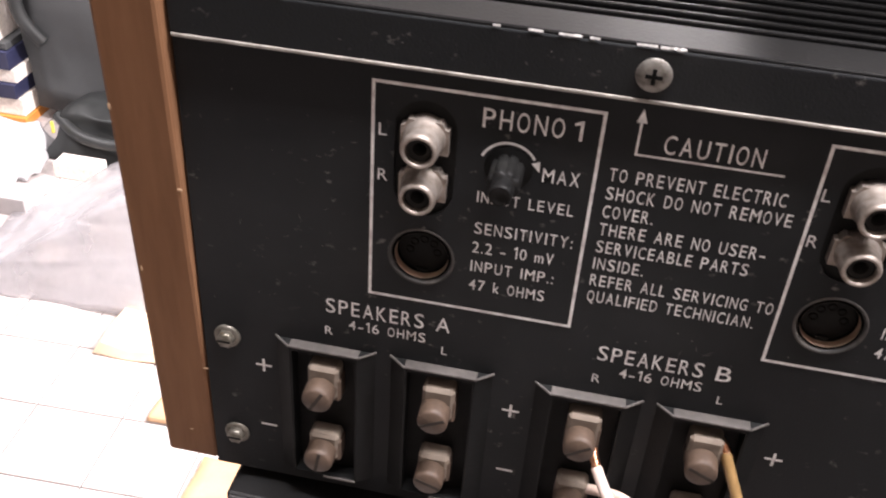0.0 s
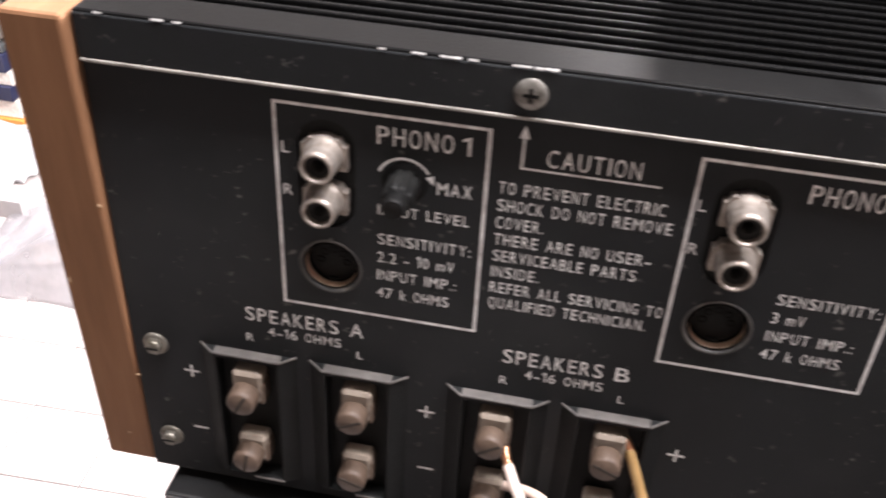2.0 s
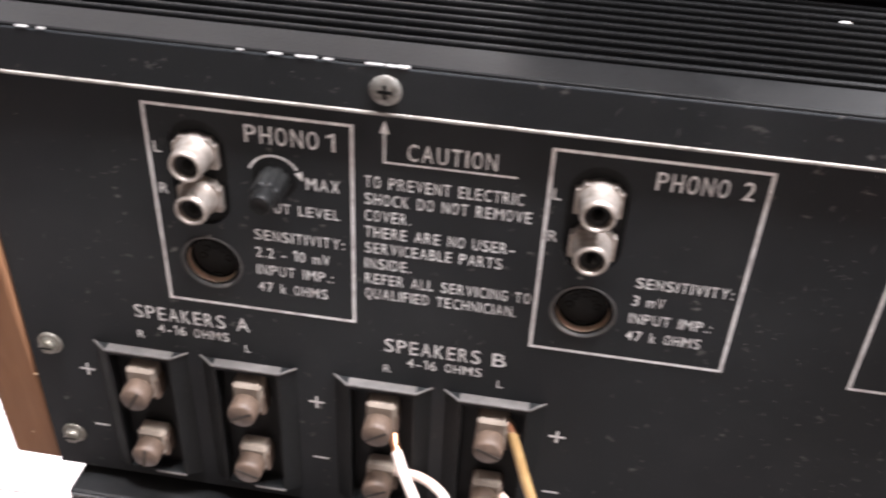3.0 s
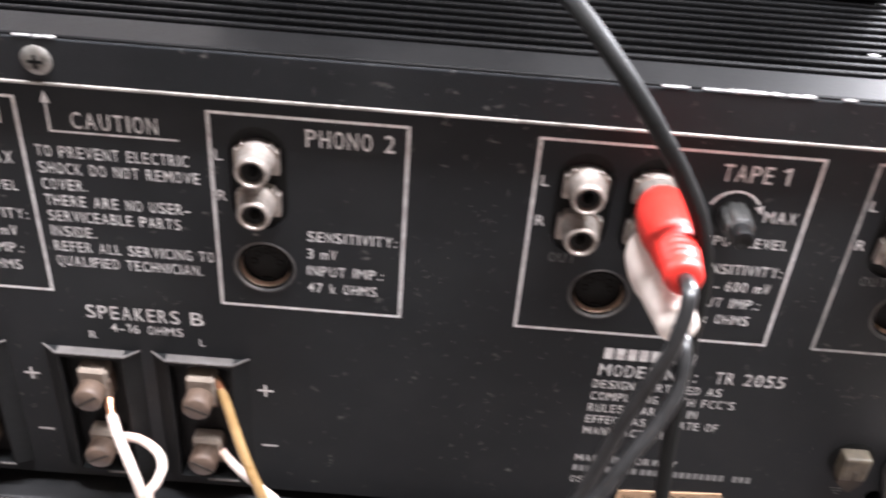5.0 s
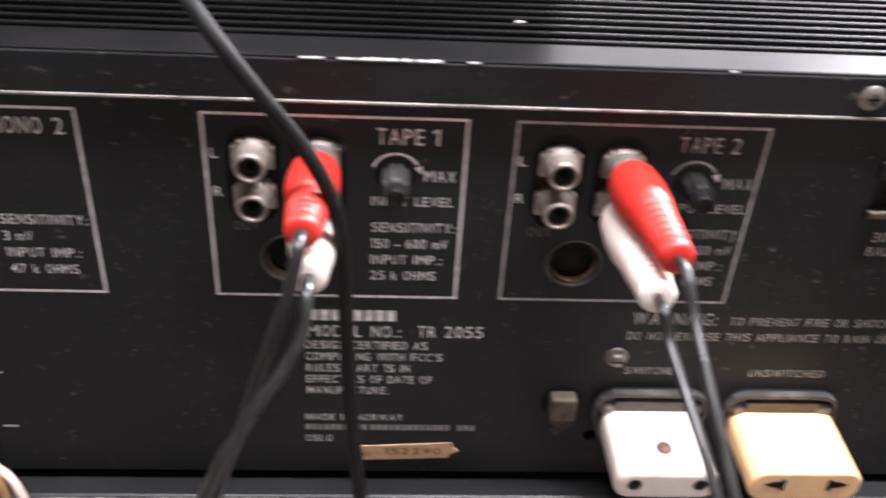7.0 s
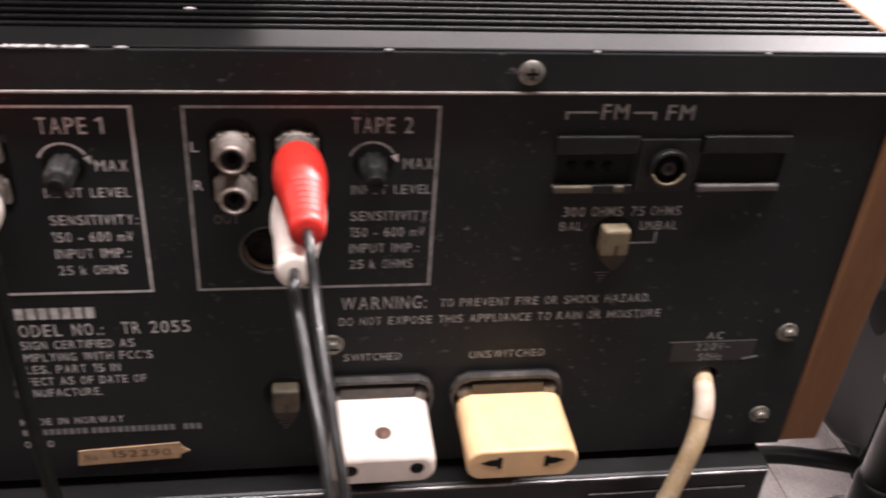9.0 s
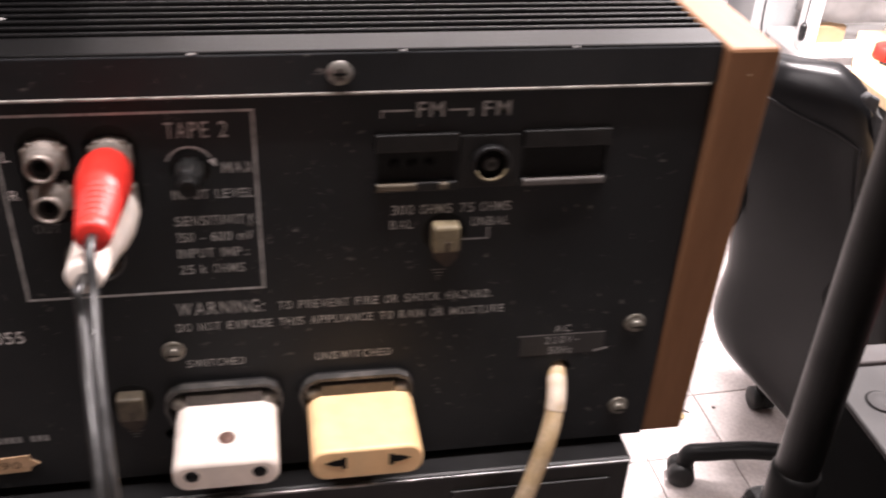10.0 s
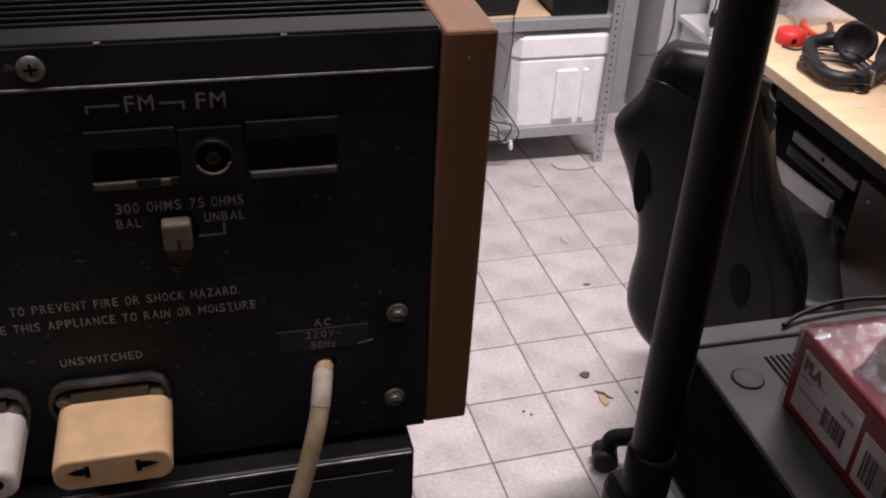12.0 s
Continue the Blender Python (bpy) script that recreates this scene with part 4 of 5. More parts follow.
], "thin black phono lead with red and white plugs, crossing the adapter", 0.0012)

hanging = thing("hanging_cable", mm(200, -20, 30), "thick black cable hanging over the receiver's back", "cable")
part("cable", tube([mm(120, 150, 54.4), mm(142, 90, 54.5), mm(156, 44, 51), mm(162, 14, 43), mm(167.5, -6, 39.5), mm(172.5, -17, 37.5), mm(177.5, -23.5, 33.5), mm(184.0, -28, 26.6), mm(191, -29.5, 17.4), mm(197.2, -29, 8.2), mm(202.4, -29.5, -1.6), mm(205.6, -29.5, -13.5), mm(206.6, -29.5, -28), mm(207.0, -30, -42), mm(207.6, -31, -58), mm(208.8, -33, -76), mm(211, -36, -100), mm(214, -36, -150), mm(216, -30, -260)], 0.0019, 12), SHEATH, hanging)

device = thing("small_black_unit", mm(192, 130, 16.2), "small black box lying on the receiver's ribbed cover", "electronic box")
# Left end lengthened out of view, to block reflections in the cover.
part("body", mbox(82, 267, 60, 200, 18.2, 52, 2.0), SATIN, device)
part("base_plate", mbox(83.5, 265.5, 61.5, 198.5, 17.2, 18.4, 0.3), VOID, device)
for x, y in ((90, 68), (259, 68), (90, 192), (259, 192)):
    part("rubber_foot", lathe([(0, 0.005), (0.0012, 0.005)], mm(x, y, 16.2), (0, 0, 1), 14), VOID, device)

cord = thing("mains_cord", mm(404, -5, -96), "old beige rubber mains cord", "power cord")
part("cable", tube([mm(407.6, 12, -96), mm(406.6, 2, -97.2), mm(405.4, -4.0, -98.2), mm(404.3, -8.5, -101), mm(402.9, -11.8, -106.5), mm(401.0, -14.4, -113), mm(398.6, -15.8, -122), mm(394.6, -17.5, -136), mm(388, -18, -160), mm(382, -15, -200), mm(380, -15, -285)], 0.0031, 12), CORD, cord)
part("sleeve", tube([mm(405.7, -2.4, -97.9), mm(405.1, -5.2, -98.7), mm(404.3, -8.5, -101), mm(403.5, -10.5, -104)], 0.00325, 12), surface("pale_tape_sleeve", (0.62, 0.52, 0.42), 0.6, spot=(0.45, 0.33, 0.2), scale=300, amount=0.7), cord, "pale worn sleeve")

speaker = thing("speaker_wire", mm(75, -8, -95), "clear and amber twin speaker wire with bare copper ends", "speaker wire", "speaker wires")
part("strand", tube([mm(59.4, -1.5, -90.6), mm(60.2, -4.6, -92.6), mm(62.0, -8.2, -95.4)], 0.0012, 8), COPPER, speaker, "bare copper strands")
part("jacket", tube([mm(61.2, -6.8, -94.3), mm(64.2, -11.6, -97.2), mm(67.9, -16.6, -100.4), mm(70.8, -19.6, -106.2), mm(74, -21.5, -122), mm(79, -22, -150), mm(84, -20, -200), mm(86, -18, -285)], 0.0015, 10), WIRE_CLEAR, speaker, "clear wire jacket")
part("jacket", tube([mm(59.6, -2.0, -107.8), mm(63.4, -4.4, -105.2), mm(67.9, -6.6, -103.4), mm(72.2, -9.4, -102.8), mm(75.6, -12.6, -103.2), mm(76.8, -16.0, -104.6), mm(75.8, -19.0, -106.8), mm(74.0, -21.4, -110.5), mm(75.6, -23.5, -126), mm(81, -24, -152), mm(87, -21, -200), mm(89, -18, -285)], 0.0014, 10), WIRE_CLEAR, speaker, "clear wire jacket")
second = thing("speaker_wire", mm(95, -8, -95), "amber and clear twin speaker wire with a bare copper end", "speaker wire", "speaker wires")
part("strand", tube([mm(89.2, -0.6, -82.9), mm(90.6, -1.4, -83.8), mm(92.4, -2.4, -86.6)], 0.0013, 8), COPPER, second, "bare copper strands")
part("jacket", tube([mm(91.4, -1.9, -85.4), mm(92.4, -3.2, -87.6), mm(94.6, -6.0, -92.0), mm(97.4, -10.0, -97.0), mm(101.2, -15.0, -102.6), mm(105.6, -19.2, -110.6), mm(109, -21.4, -126), mm(113, -22, -150), mm(117, -18, -200), mm(118, -16, -285)], 0.0015, 10), WIRE_GOLD, second, "amber wire jacket")
part("jacket", tube([mm(88.8, -0.8, -110.6), mm(92.2, -5.0, -109.8), mm(97.2, -9.6, -110.2), mm(104.0, -15.0, -110.4), mm(110.4, -19.6, -112.4), mm(115, -22.4, -128), mm(119, -22, -152), mm(121, -18, -200), mm(122, -16, -285)], 0.0013, 10), WIRE_CLEAR, second, "clear wire jacket")



# ---- the room ----
def structure(name, bm, material, label, category):
    return solid(name, bm, material, label, category, kind="structure")


def word(body, width, cap, matrix, parent, material, weight=0.03, name="lettering"):
    """A printed word in the plane of a matrix, from its lower left corner, in metres."""
    curve = bpy.data.curves.new("word", "FONT")
    curve.body, curve.offset, curve.resolution_u = body, weight, 3
    holder = bpy.data.objects.new("word", curve)
    me = bpy.data.meshes.new_from_object(holder)
    bpy.data.objects.remove(holder)
    bpy.data.curves.remove(curve)
    xs = [v.co.x for v in me.vertices]
    root = parent
    while root.parent:
        root = root.parent
    for v in me.vertices:
        v.co = matrix @ Vector(((v.co.x - min(xs)) / (max(xs) - min(xs)) * width, (v.co.y + weight) / (0.729 + 2 * weight) * cap, 0)) - root.location
    me.materials.clear()
    me.materials.append(material)
    ob = new(name, me)
    ob.parent = parent
    return ob


def crumple(bm, amount, scale, seed):
    """Push the vertices of a shape about, as creased film or cloth."""
    for v in bm.verts:
        v.co += noise.noise_vector(v.co * scale + Vector((seed, seed * 2.0, 0))) * amount
    return bm


def bag(lo, hi, cuts, amount, scale, seed, top=1.0):
    bm = box(lo, hi)
    bmesh.ops.subdivide_edges(bm, edges=bm.edges[:], cuts=cuts, use_grid_fill=True)
    lo, hi = Vector(lo), Vector(hi)
    mid = (lo + hi) / 2
    for v in bm.verts:
        u = (v.co.z - lo.z) / (hi.z - lo.z)
        s = 1 + (top - 1) * u
        v.co.x, v.co.y = mid.x + (v.co.x - mid.x) * s, mid.y + (v.co.y - mid.y) * s
    return smooth(crumple(bm, amount, scale, seed))


GLOW = glow("added_lit_tube", (1.0, 0.97, 0.94), 6.0)
structure("wall_north", box((-3.2, 3.25, 0), (3.6, 3.4, 2.75)), WALLPAINT, "off-white painted plaster wall", "wall")
# Closing walls out of view; their dark colours hold back bounce light.
structure("wall_south", box((-3.2, -1.55, 0), (3.6, -1.4, 2.75)), DARKWALL, "unseen closing wall, kept dark to cut bounce light", "wall")
structure("wall_west", box((-3.35, -1.4, 0), (-3.2, 3.25, 2.75)), DULLWALL, "unseen closing wall, greyed to cut bounce light", "wall")
structure("wall_east", box((3.6, -1.4, 0), (3.75, 3.25, 2.75)), DULLWALL, "unseen closing wall, greyed to cut bounce light", "wall")
structure("ceiling", box((-3.2, -1.4, 2.75), (3.6, 3.25, 2.9)), CEILING, "unseen ceiling, kept pale for the cover's reflections", "ceiling")
# Invented fittings, never in view, for the added lamps.
for lx, ly, watts in LAMPS:
    fitting = thing("added_ceiling_light", (lx, ly, 2.75), "added white ceiling light with a long tube, out of view", "ceiling light", "ceiling lights")
    part("housing", box((lx - 0.62, ly - 0.09, 2.69), (lx + 0.62, ly + 0.09, 2.75), 0.006), WHITE, fitting)
    part("tube", lathe([(0, 0.013), (1.16, 0.013)], (lx - 0.58, ly, 2.674), (1, 0, 0), 14), GLOW, fitting)

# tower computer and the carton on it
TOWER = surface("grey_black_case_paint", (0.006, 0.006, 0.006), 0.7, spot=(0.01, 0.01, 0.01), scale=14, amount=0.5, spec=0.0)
# The top plate takes a lighter grey than the case sides.
TOWER_TOP = surface("lighter_grey_case_top", (0.0155, 0.0141, 0.0138), 0.55, spot=(0.022, 0.020, 0.0197), scale=20, amount=0.6, spec=0.12)
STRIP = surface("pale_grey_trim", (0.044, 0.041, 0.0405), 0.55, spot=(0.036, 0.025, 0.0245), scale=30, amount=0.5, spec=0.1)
tower = thing("tower_computer", (0.84, 0.06, 0.70), "black tower computer with a lighter grey top", "computer")
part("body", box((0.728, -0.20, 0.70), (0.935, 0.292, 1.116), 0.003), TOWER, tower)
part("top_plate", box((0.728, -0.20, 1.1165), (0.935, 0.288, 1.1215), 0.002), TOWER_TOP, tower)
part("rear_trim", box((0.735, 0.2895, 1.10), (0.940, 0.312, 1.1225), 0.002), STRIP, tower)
part("button_groove", lathe([(0, 0.0128), (0.0002, 0.0127)], (0.7555, 0.2465, 1.1215), (0, 0, 1), 32), VOID, tower)
ring = part("round_button", lathe([(0, 0.0116), (0.0011, 0.0112), (0.0013, 0.0105), (0.0006, 0.0085), (0.0004, 0.0040)], (0.7557, 0.2462, 1.1215), (0, 0, 1), 32), TOWER_TOP, tower)
for k in range(6):
    x = 0.781 + 0.0050 * k
    part("vent_slot", box((x, 0.234, 1.1214), (x + 0.0027, 0.268, 1.1219)), TOWER, tower)
side_table = thing("side_table", (0.84, 0.05, 0.0), "black table that carries the tower computer", "table")
part("table_top", box((0.70, -0.45, 0.66), (1.15, 0.33, 0.70), 0.003), TOWER, side_table)
for x, y in ((0.73, -0.42), (1.12, -0.42), (0.73, 0.30), (1.12, 0.30)):
    part("leg", box((x - 0.02, y - 0.02, 0), (x + 0.02, y + 0.02, 0.66), 0.002), TOWER, side_table)

CARTON = surface("glossy_dark_red_carton", (0.17, 0.010, 0.015), 0.36, spot=(0.11, 0.007, 0.010), scale=18, amount=0.5, bump=0.03, spec=0.15)
PAPER = surface("white_label_paper", (0.46, 0.43, 0.43), 0.5, spot=(0.38, 0.35, 0.35), scale=40, amount=0.4)
carton = thing("filament_carton", (0.80, 0.12, 1.1217), "glossy dark red carton with white labels, on the computer", "carton")
part("box", box((0.7675, 0.02, 1.1217), (0.96, 0.218, 1.190), 0.0025), CARTON, carton)
FILM = clear_plastic("clear_wrapping_film", (0.13, 0.12, 0.12), 0.05, 0.45, creases=0.9)
SHRINK = clear_plastic("clear_shrink_film", (0.09, 0.022, 0.024), 0.06, 0.34, creases=0.5)
bm = box((0.7661, 0.0186, 1.1222), (0.9614, 0.2194, 1.1912))
bmesh.ops.subdivide_edges(bm, edges=bm.edges[:], cuts=22, use_grid_fill=True)
part("shrink_wrap", smooth(crumple(bm, 0.0011, 60, 7.0)), SHRINK, carton, "clear glossy shrink wrap")
BLACK_INK = surface("black_ink", (0.012, 0.012, 0.012), 0.6, bump=0)
GREY_INK = surface("grey_ink", (0.16, 0.15, 0.15), 0.6, bump=0)


def on_face(y, z, off=0.0):
    """On the carton's side that faces the pole: right is -y, up is z."""
    return Matrix(((0, 0, -1, 0.7672 - off), (-1, 0, 0, y), (0, 1, 0, z), (0, 0, 0, 1)))


label_a = part("label", box((0.7668, 0.139, 1.1300), (0.7674, 0.208, 1.1790), 0.0002), PAPER, carton, "white printed label")
label_b = part("label", box((0.7668, 0.045, 1.1300), (0.7674, 0.134, 1.1700), 0.0002), PAPER, carton, "white printed label")
word("PLA", 0.0225, 0.0115, on_face(0.2050, 1.1640, 0.0006), label_a, BLACK_INK, 0.09)
for y0, w, z in ((0.2045, 0.012, 1.158), (0.184, 0.006, 1.1635), (0.2045, 0.045, 1.1475)):
    part("printed_bar", box((0.76655, y0 - w, z), (0.76675, y0, z + 0.0016)), GREY_INK, label_a)
for k in range(4):
    part("printed_bar", box((0.76655, 0.1585 - 0.0036 * k - 0.0026, 1.1630), (0.76675, 0.1585 - 0.0036 * k, 1.1668)), GREY_INK, label_a)
random.seed(9)
for owner, y0, n, z0, z1 in ((label_a, 0.1745, 16, 1.1400, 1.1560), (label_b, 0.128, 30, 1.1360, 1.1600)):
    for k in range(n):
        w = random.choice((0.0005, 0.0008, 0.0012))
        part("code_bar", box((0.76655, y0 - 0.0016 * k - w, z0), (0.76675, y0 - 0.0016 * k, z1)), BLACK_INK, owner)
film = thing("clear_film_bag", (0.86, 0.12, 1.1905), "crumpled clear film bag on the red carton", "plastic bag")
part("film", bag((0.776, 0.030, 1.1955), (0.945, 0.178, 1.224), 18, 0.012, 38, 3.0, 0.84), FILM, film)
part("film", bag((0.815, 0.045, 1.2050), (0.945, 0.150, 1.250), 16, 0.014, 42, 8.0, 0.70), FILM, film)
lead = thing("black_lead", (0.86, 0.30, 1.123), "thin black lead lying across the computer", "cable")
part("cable", tube([(0.815, 0.298, 1.1252), (0.835, 0.306, 1.128), (0.87, 0.312, 1.131), (0.91, 0.312, 1.130), (0.95, 0.302, 1.1255), (1.0, 0.28, 1.05)], 0.002, 10), SHEATH, lead)

# the pole
POLE = surface("black_powder_coat", (0.005, 0.005, 0.005), 0.45, spot=(0.008, 0.008, 0.008), scale=40, amount=0.4, spec=0.1)
stand = thing("pole_stand", (0.63, 0.15, 0.0), "tall black round steel pole with a clamp", "stand")
part("pole", lathe([(0, 0.0136), (1.35, 0.0136)], (0.6276, 0.1518, 1.165), (0, 0, 1), 32), POLE, stand)
part("lower_pole", lathe([(0, 0.0118), (1.14, 0.0118)], (0.6276, 0.1518, 0.03), (0, 0, 1), 28), POLE, stand)
part("clamp", lathe([(0, 0.0142), (0.004, 0.0155), (0.034, 0.0155), (0.038, 0.0140)], (0.6276, 0.1518, 1.128), (0, 0, 1), 32), POLE, stand, "black clamp collar")
part("bracket", box((0.608, 0.122, 1.040), (0.656, 0.178, 1.130), 0.012, segments=3), POLE, stand, "black steel bracket")
part("bracket_lip", tube([(0.604, 0.116, 1.150), (0.600, 0.114, 1.130), (0.602, 0.112, 1.100), (0.612, 0.110, 1.070)], 0.0016, 8), SATIN, stand)
part("base", lathe([(0, 0.20), (0.02, 0.20), (0.03, 0.03)], (0.630, 0.15, 0.0), (0, 0, 1), 40), POLE, stand)

# the swivel chair
LEATHER = surface("black_imitation_leather", (0.0045, 0.0045, 0.005), 0.36, spot=(0.0075, 0.0075, 0.008), scale=10, amount=0.5, bump=0.2, bump_scale=420, spec=0.22)
GREYLINING = surface("frayed_grey_lining", (0.022, 0.022, 0.023), 0.9, spot=(0.05, 0.05, 0.052), scale=90, amount=0.7, bump=0.4, bump_scale=500)
chair = thing("gaming_chair", (1.48, 1.22, 0.0), "black imitation leather gaming chair with a tall back", "chair")


CX, CY, YAW = 1.21, 1.05, math.radians(-30)
ACROSS, AWAY = Vector((math.cos(YAW), math.sin(YAW), 0)), Vector((-math.sin(YAW), math.cos(YAW), 0))


EDGE_H = (-0.25, -0.06, 0.0, 0.1, 0.2, 0.3, 0.42, 0.6, 0.70, 0.735, 0.77, 0.83, 0.92, 0.97, 1.0)
EDGE_L = (-0.02, -0.130, -0.166, -0.178, -0.162, -0.140, -0.130, -0.140, -0.155, -0.158, -0.132, -0.096, -0.074, -0.055, -0.020)
EDGE_R = (0.10, 0.13, 0.150, 0.165, 0.175, 0.180, 0.162, 0.130, 0.127, 0.128, 0.127, 0.126, 0.116, 0.092, 0.050)


def back_edges(h):
    """The back's two edges, across, at a height share: hips, waist, belt wings and head pad."""
    return float(np.interp(h, EDGE_H, EDGE_L)), float(np.interp(h, EDGE_H, EDGE_R))


def back_place(across, h, away=0.0):
    return Vector((CX + 0.095 - 0.165 * h, CY + 0.03 + 0.02 * h, 0.40 + 0.635 * h)) + ACROSS * across + AWAY * away


def chair_back():
    """The tall padded back with hips, waist and shoulders, lofted from rounded sections."""
    bm, loops, rows, count = bmesh.new(), [], 52, 28
    for r in range(rows + 1):
        h = -0.25 + 1.25 * r / rows
        lo, hi = back_edges(h)
        loop = []
        for k in range(count):
            a = 2 * math.pi * k / count
            c, s = math.cos(a), math.sin(a)
            u = math.copysign(abs(c) ** 0.7, c)
            depth = 0.052 if h < 0.93 else 0.052 * math.sqrt(max(0.05, (1 - h) / 0.07))
            v = math.copysign(abs(s) ** 0.85, s) * depth
            wing = 0.05 * max(0.0, abs(u) - 0.6) if s > 0 else 0.0
            loop.append(bm.verts.new(back_place((lo + hi) / 2 + u * (hi - lo) / 2, h, v + wing + 0.03)))
        loops.append(loop)
    for lower, upper in zip(loops, loops[1:]):
        for k in range(count):
            bm.faces.new((lower[k], lower[(k + 1) % count], upper[(k + 1) % count], upper[k]))
    bm.faces.new(list(reversed(loops[0])))
    bm.faces.new(loops[-1])
    bmesh.ops.recalc_face_normals(bm, faces=bm.faces)
    for k in range(4):
        bmesh.ops.smooth_vert(bm, verts=bm.verts, factor=0.5, use_axis_x=True, use_axis_y=True, use_axis_z=True)
    return smooth(bm)


backrest = part("backrest", chair_back(), LEATHER, chair)
for across, h, sx, sz, lean in ((-0.104, 0.60, 0.014, 0.066, -4), (0.058, 0.33, 0.020, 0.070, -14)):
    bm = bmesh.new()
    place = Matrix.Translation(back_place(across, h, -0.0185)) @ pose(0, 0, 0, 0, lean, -30) @ Matrix.Diagonal((sx, 0.005, sz, 1))
    bmesh.ops.create_uvsphere(bm, u_segments=20, v_segments=12, radius=1.0, matrix=place)
    part("belt_opening", smooth(bm), VOID, backrest)
part("seam", tube([back_place(-0.078, 0.90, -0.008), back_place(-0.05, 0.905, -0.019), back_place(0.0, 0.875, -0.0215), back_place(0.06, 0.84, -0.0215), back_place(0.10, 0.80, -0.016)], 0.002, 8), LEATHER, backrest)
part("seam", tube([back_place(0.098, 0.80, -0.017), back_place(0.092, 0.6, -0.019), back_place(0.105, 0.45, -0.019), back_place(0.12, 0.25, -0.019), back_place(0.11, 0.05, -0.019)], 0.002, 8), LEATHER, backrest)
part("side_bolster", tube([back_place(0.085, 0.80, 0.05), back_place(0.088, 0.62, 0.055), back_place(0.118, 0.46, 0.05), back_place(0.138, 0.32, 0.045), back_place(0.128, 0.12, 0.04)], 0.042, 16), LEATHER, backrest)
lining = tube([(1.235, 1.04, 1.005), (1.250, 1.04, 0.990), (1.272, 1.045, 0.955), (1.282, 1.05, 0.92), (1.286, 1.055, 0.895)], 0.009, 12)
part("torn_lining", smooth(crumple(lining, 0.007, 60, 3.0)), GREYLINING, backrest, "frayed grey lining at the edge")
SEAT = Vector((1.46, 1.10, 0))
bm = box((-0.15, -0.16, 0.40), (0.20, 0.26, 0.49), 0.035, segments=3)
bmesh.ops.transform(bm, verts=bm.verts, matrix=Matrix.Translation((1.46, 1.27, 0)) @ pose(0, 0, 0, 0, 0, -30))
part("seat", smooth(bm), LEATHER, chair)
part("gas_column", lathe([(0, 0.03), (0.30, 0.025)], SEAT + Vector((0, 0, 0.09)), (0, 0, 1), 20), POLE, chair)
for k in range(5):
    a = math.radians(162 + 72 * k)
    ahead = Vector((math.cos(a), math.sin(a), 0))
    tip = SEAT + ahead * 0.29 + Vector((0, 0, 0.088))
    part("base_arm", tube([SEAT + Vector((0, 0, 0.125)), SEAT + ahead * 0.16 + Vector((0, 0, 0.118)), tip - ahead * 0.03 + Vector((0, 0, 0.006)), tip + ahead * 0.004 - Vector((0, 0, 0.004)), tip + ahead * 0.012 - Vector((0, 0, 0.030))], 0.020, 12), POLE, chair)
    aside = Vector((-ahead.y, ahead.x, 0))
    part("caster", lathe([(-0.029, 0.022), (-0.025, 0.029), (-0.004, 0.0295), (-0.002, 0.024), (0.002, 0.024), (0.004, 0.0295), (0.025, 0.029), (0.029, 0.022)], tip + ahead * 0.016 - Vector((0, 0, 0.0585)), aside, 22), SATIN, chair)

# shelf unit, cool box
STEEL = surface("galvanised_shelf_steel", (0.46, 0.47, 0.47), 0.4, metal=0.5, spot=(0.36, 0.37, 0.37), scale=40, amount=0.5)
FOAM = surface("white_foam_plastic", (0.90, 0.89, 0.885), 0.75, spot=(0.70, 0.67, 0.66), scale=20, amount=0.5, bump=0.2, bump_scale=250)
shelf = thing("metal_shelf_unit", (1.4, 2.8, 0.0), "galvanised metal shelf unit with punched posts", "shelf unit")
for z in (0.110, 0.495, 0.93, 1.4):
    part("shelf_board", box((0.90, 2.61, z), (1.70, 3.0, z + 0.038), 0.002), STEEL, shelf)
for x, y in ((1.70, 2.60), (0.88, 2.60), (1.70, 3.0), (0.88, 3.0)):
    bm = box((x - 0.014, y - 0.002, 0), (x + 0.016, y, 1.75), 0)
    box((x + 0.016, y - 0.002, 0), (x + 0.018, y + 0.028, 1.75), 0, bm=bm)
    post = part("post", bm, STEEL, shelf)
    if y < 2.8 and x > 1:
        bm = bmesh.new()
        for k in range(34):
            lathe([(0, 0.0035), (0.0006, 0.0034)], (x + 0.001, y - 0.0021, 0.02 + 0.025 * k), (0, -1, 0), 8, bm=bm)
        part("punched_holes", bm, VOID, post)
cool = thing("cool_box", (1.53, 2.75, 0.148), "white foam cool box with a lid, on the lowest shelf", "cool box")


def cool_part(x0, x1, y0, y1, z0, z1, cut, taper):
    """A moulded block with cut-off corners, a little narrower at its foot."""
    bm = bmesh.new()
    loops = []
    for z, t in ((z0, taper), (z0 + 0.004, taper - 0.004), (z1 - 0.012, 0.0), (z1, 0.010)):
        a0, a1, b0, b1, c = x0 + t, x1 - t, y0 + t * 0.6, y1 - t * 0.6, cut
        loops.append([bm.verts.new((x, y, z)) for x, y in ((a0 + c, b0), (a1 - c, b0), (a1, b0 + c), (a1, b1 - c), (a1 - c, b1), (a0 + c, b1), (a0, b1 - c), (a0, b0 + c))])
    for lower, upper in zip(loops, loops[1:]):
        for k in range(8):
            bm.faces.new((lower[k], lower[(k + 1) % 8], upper[(k + 1) % 8], upper[k]))
    bm.faces.new(list(reversed(loops[0])))
    bm.faces.new(loops[-1])
    bmesh.ops.recalc_face_normals(bm, faces=bm.faces)
    return bm


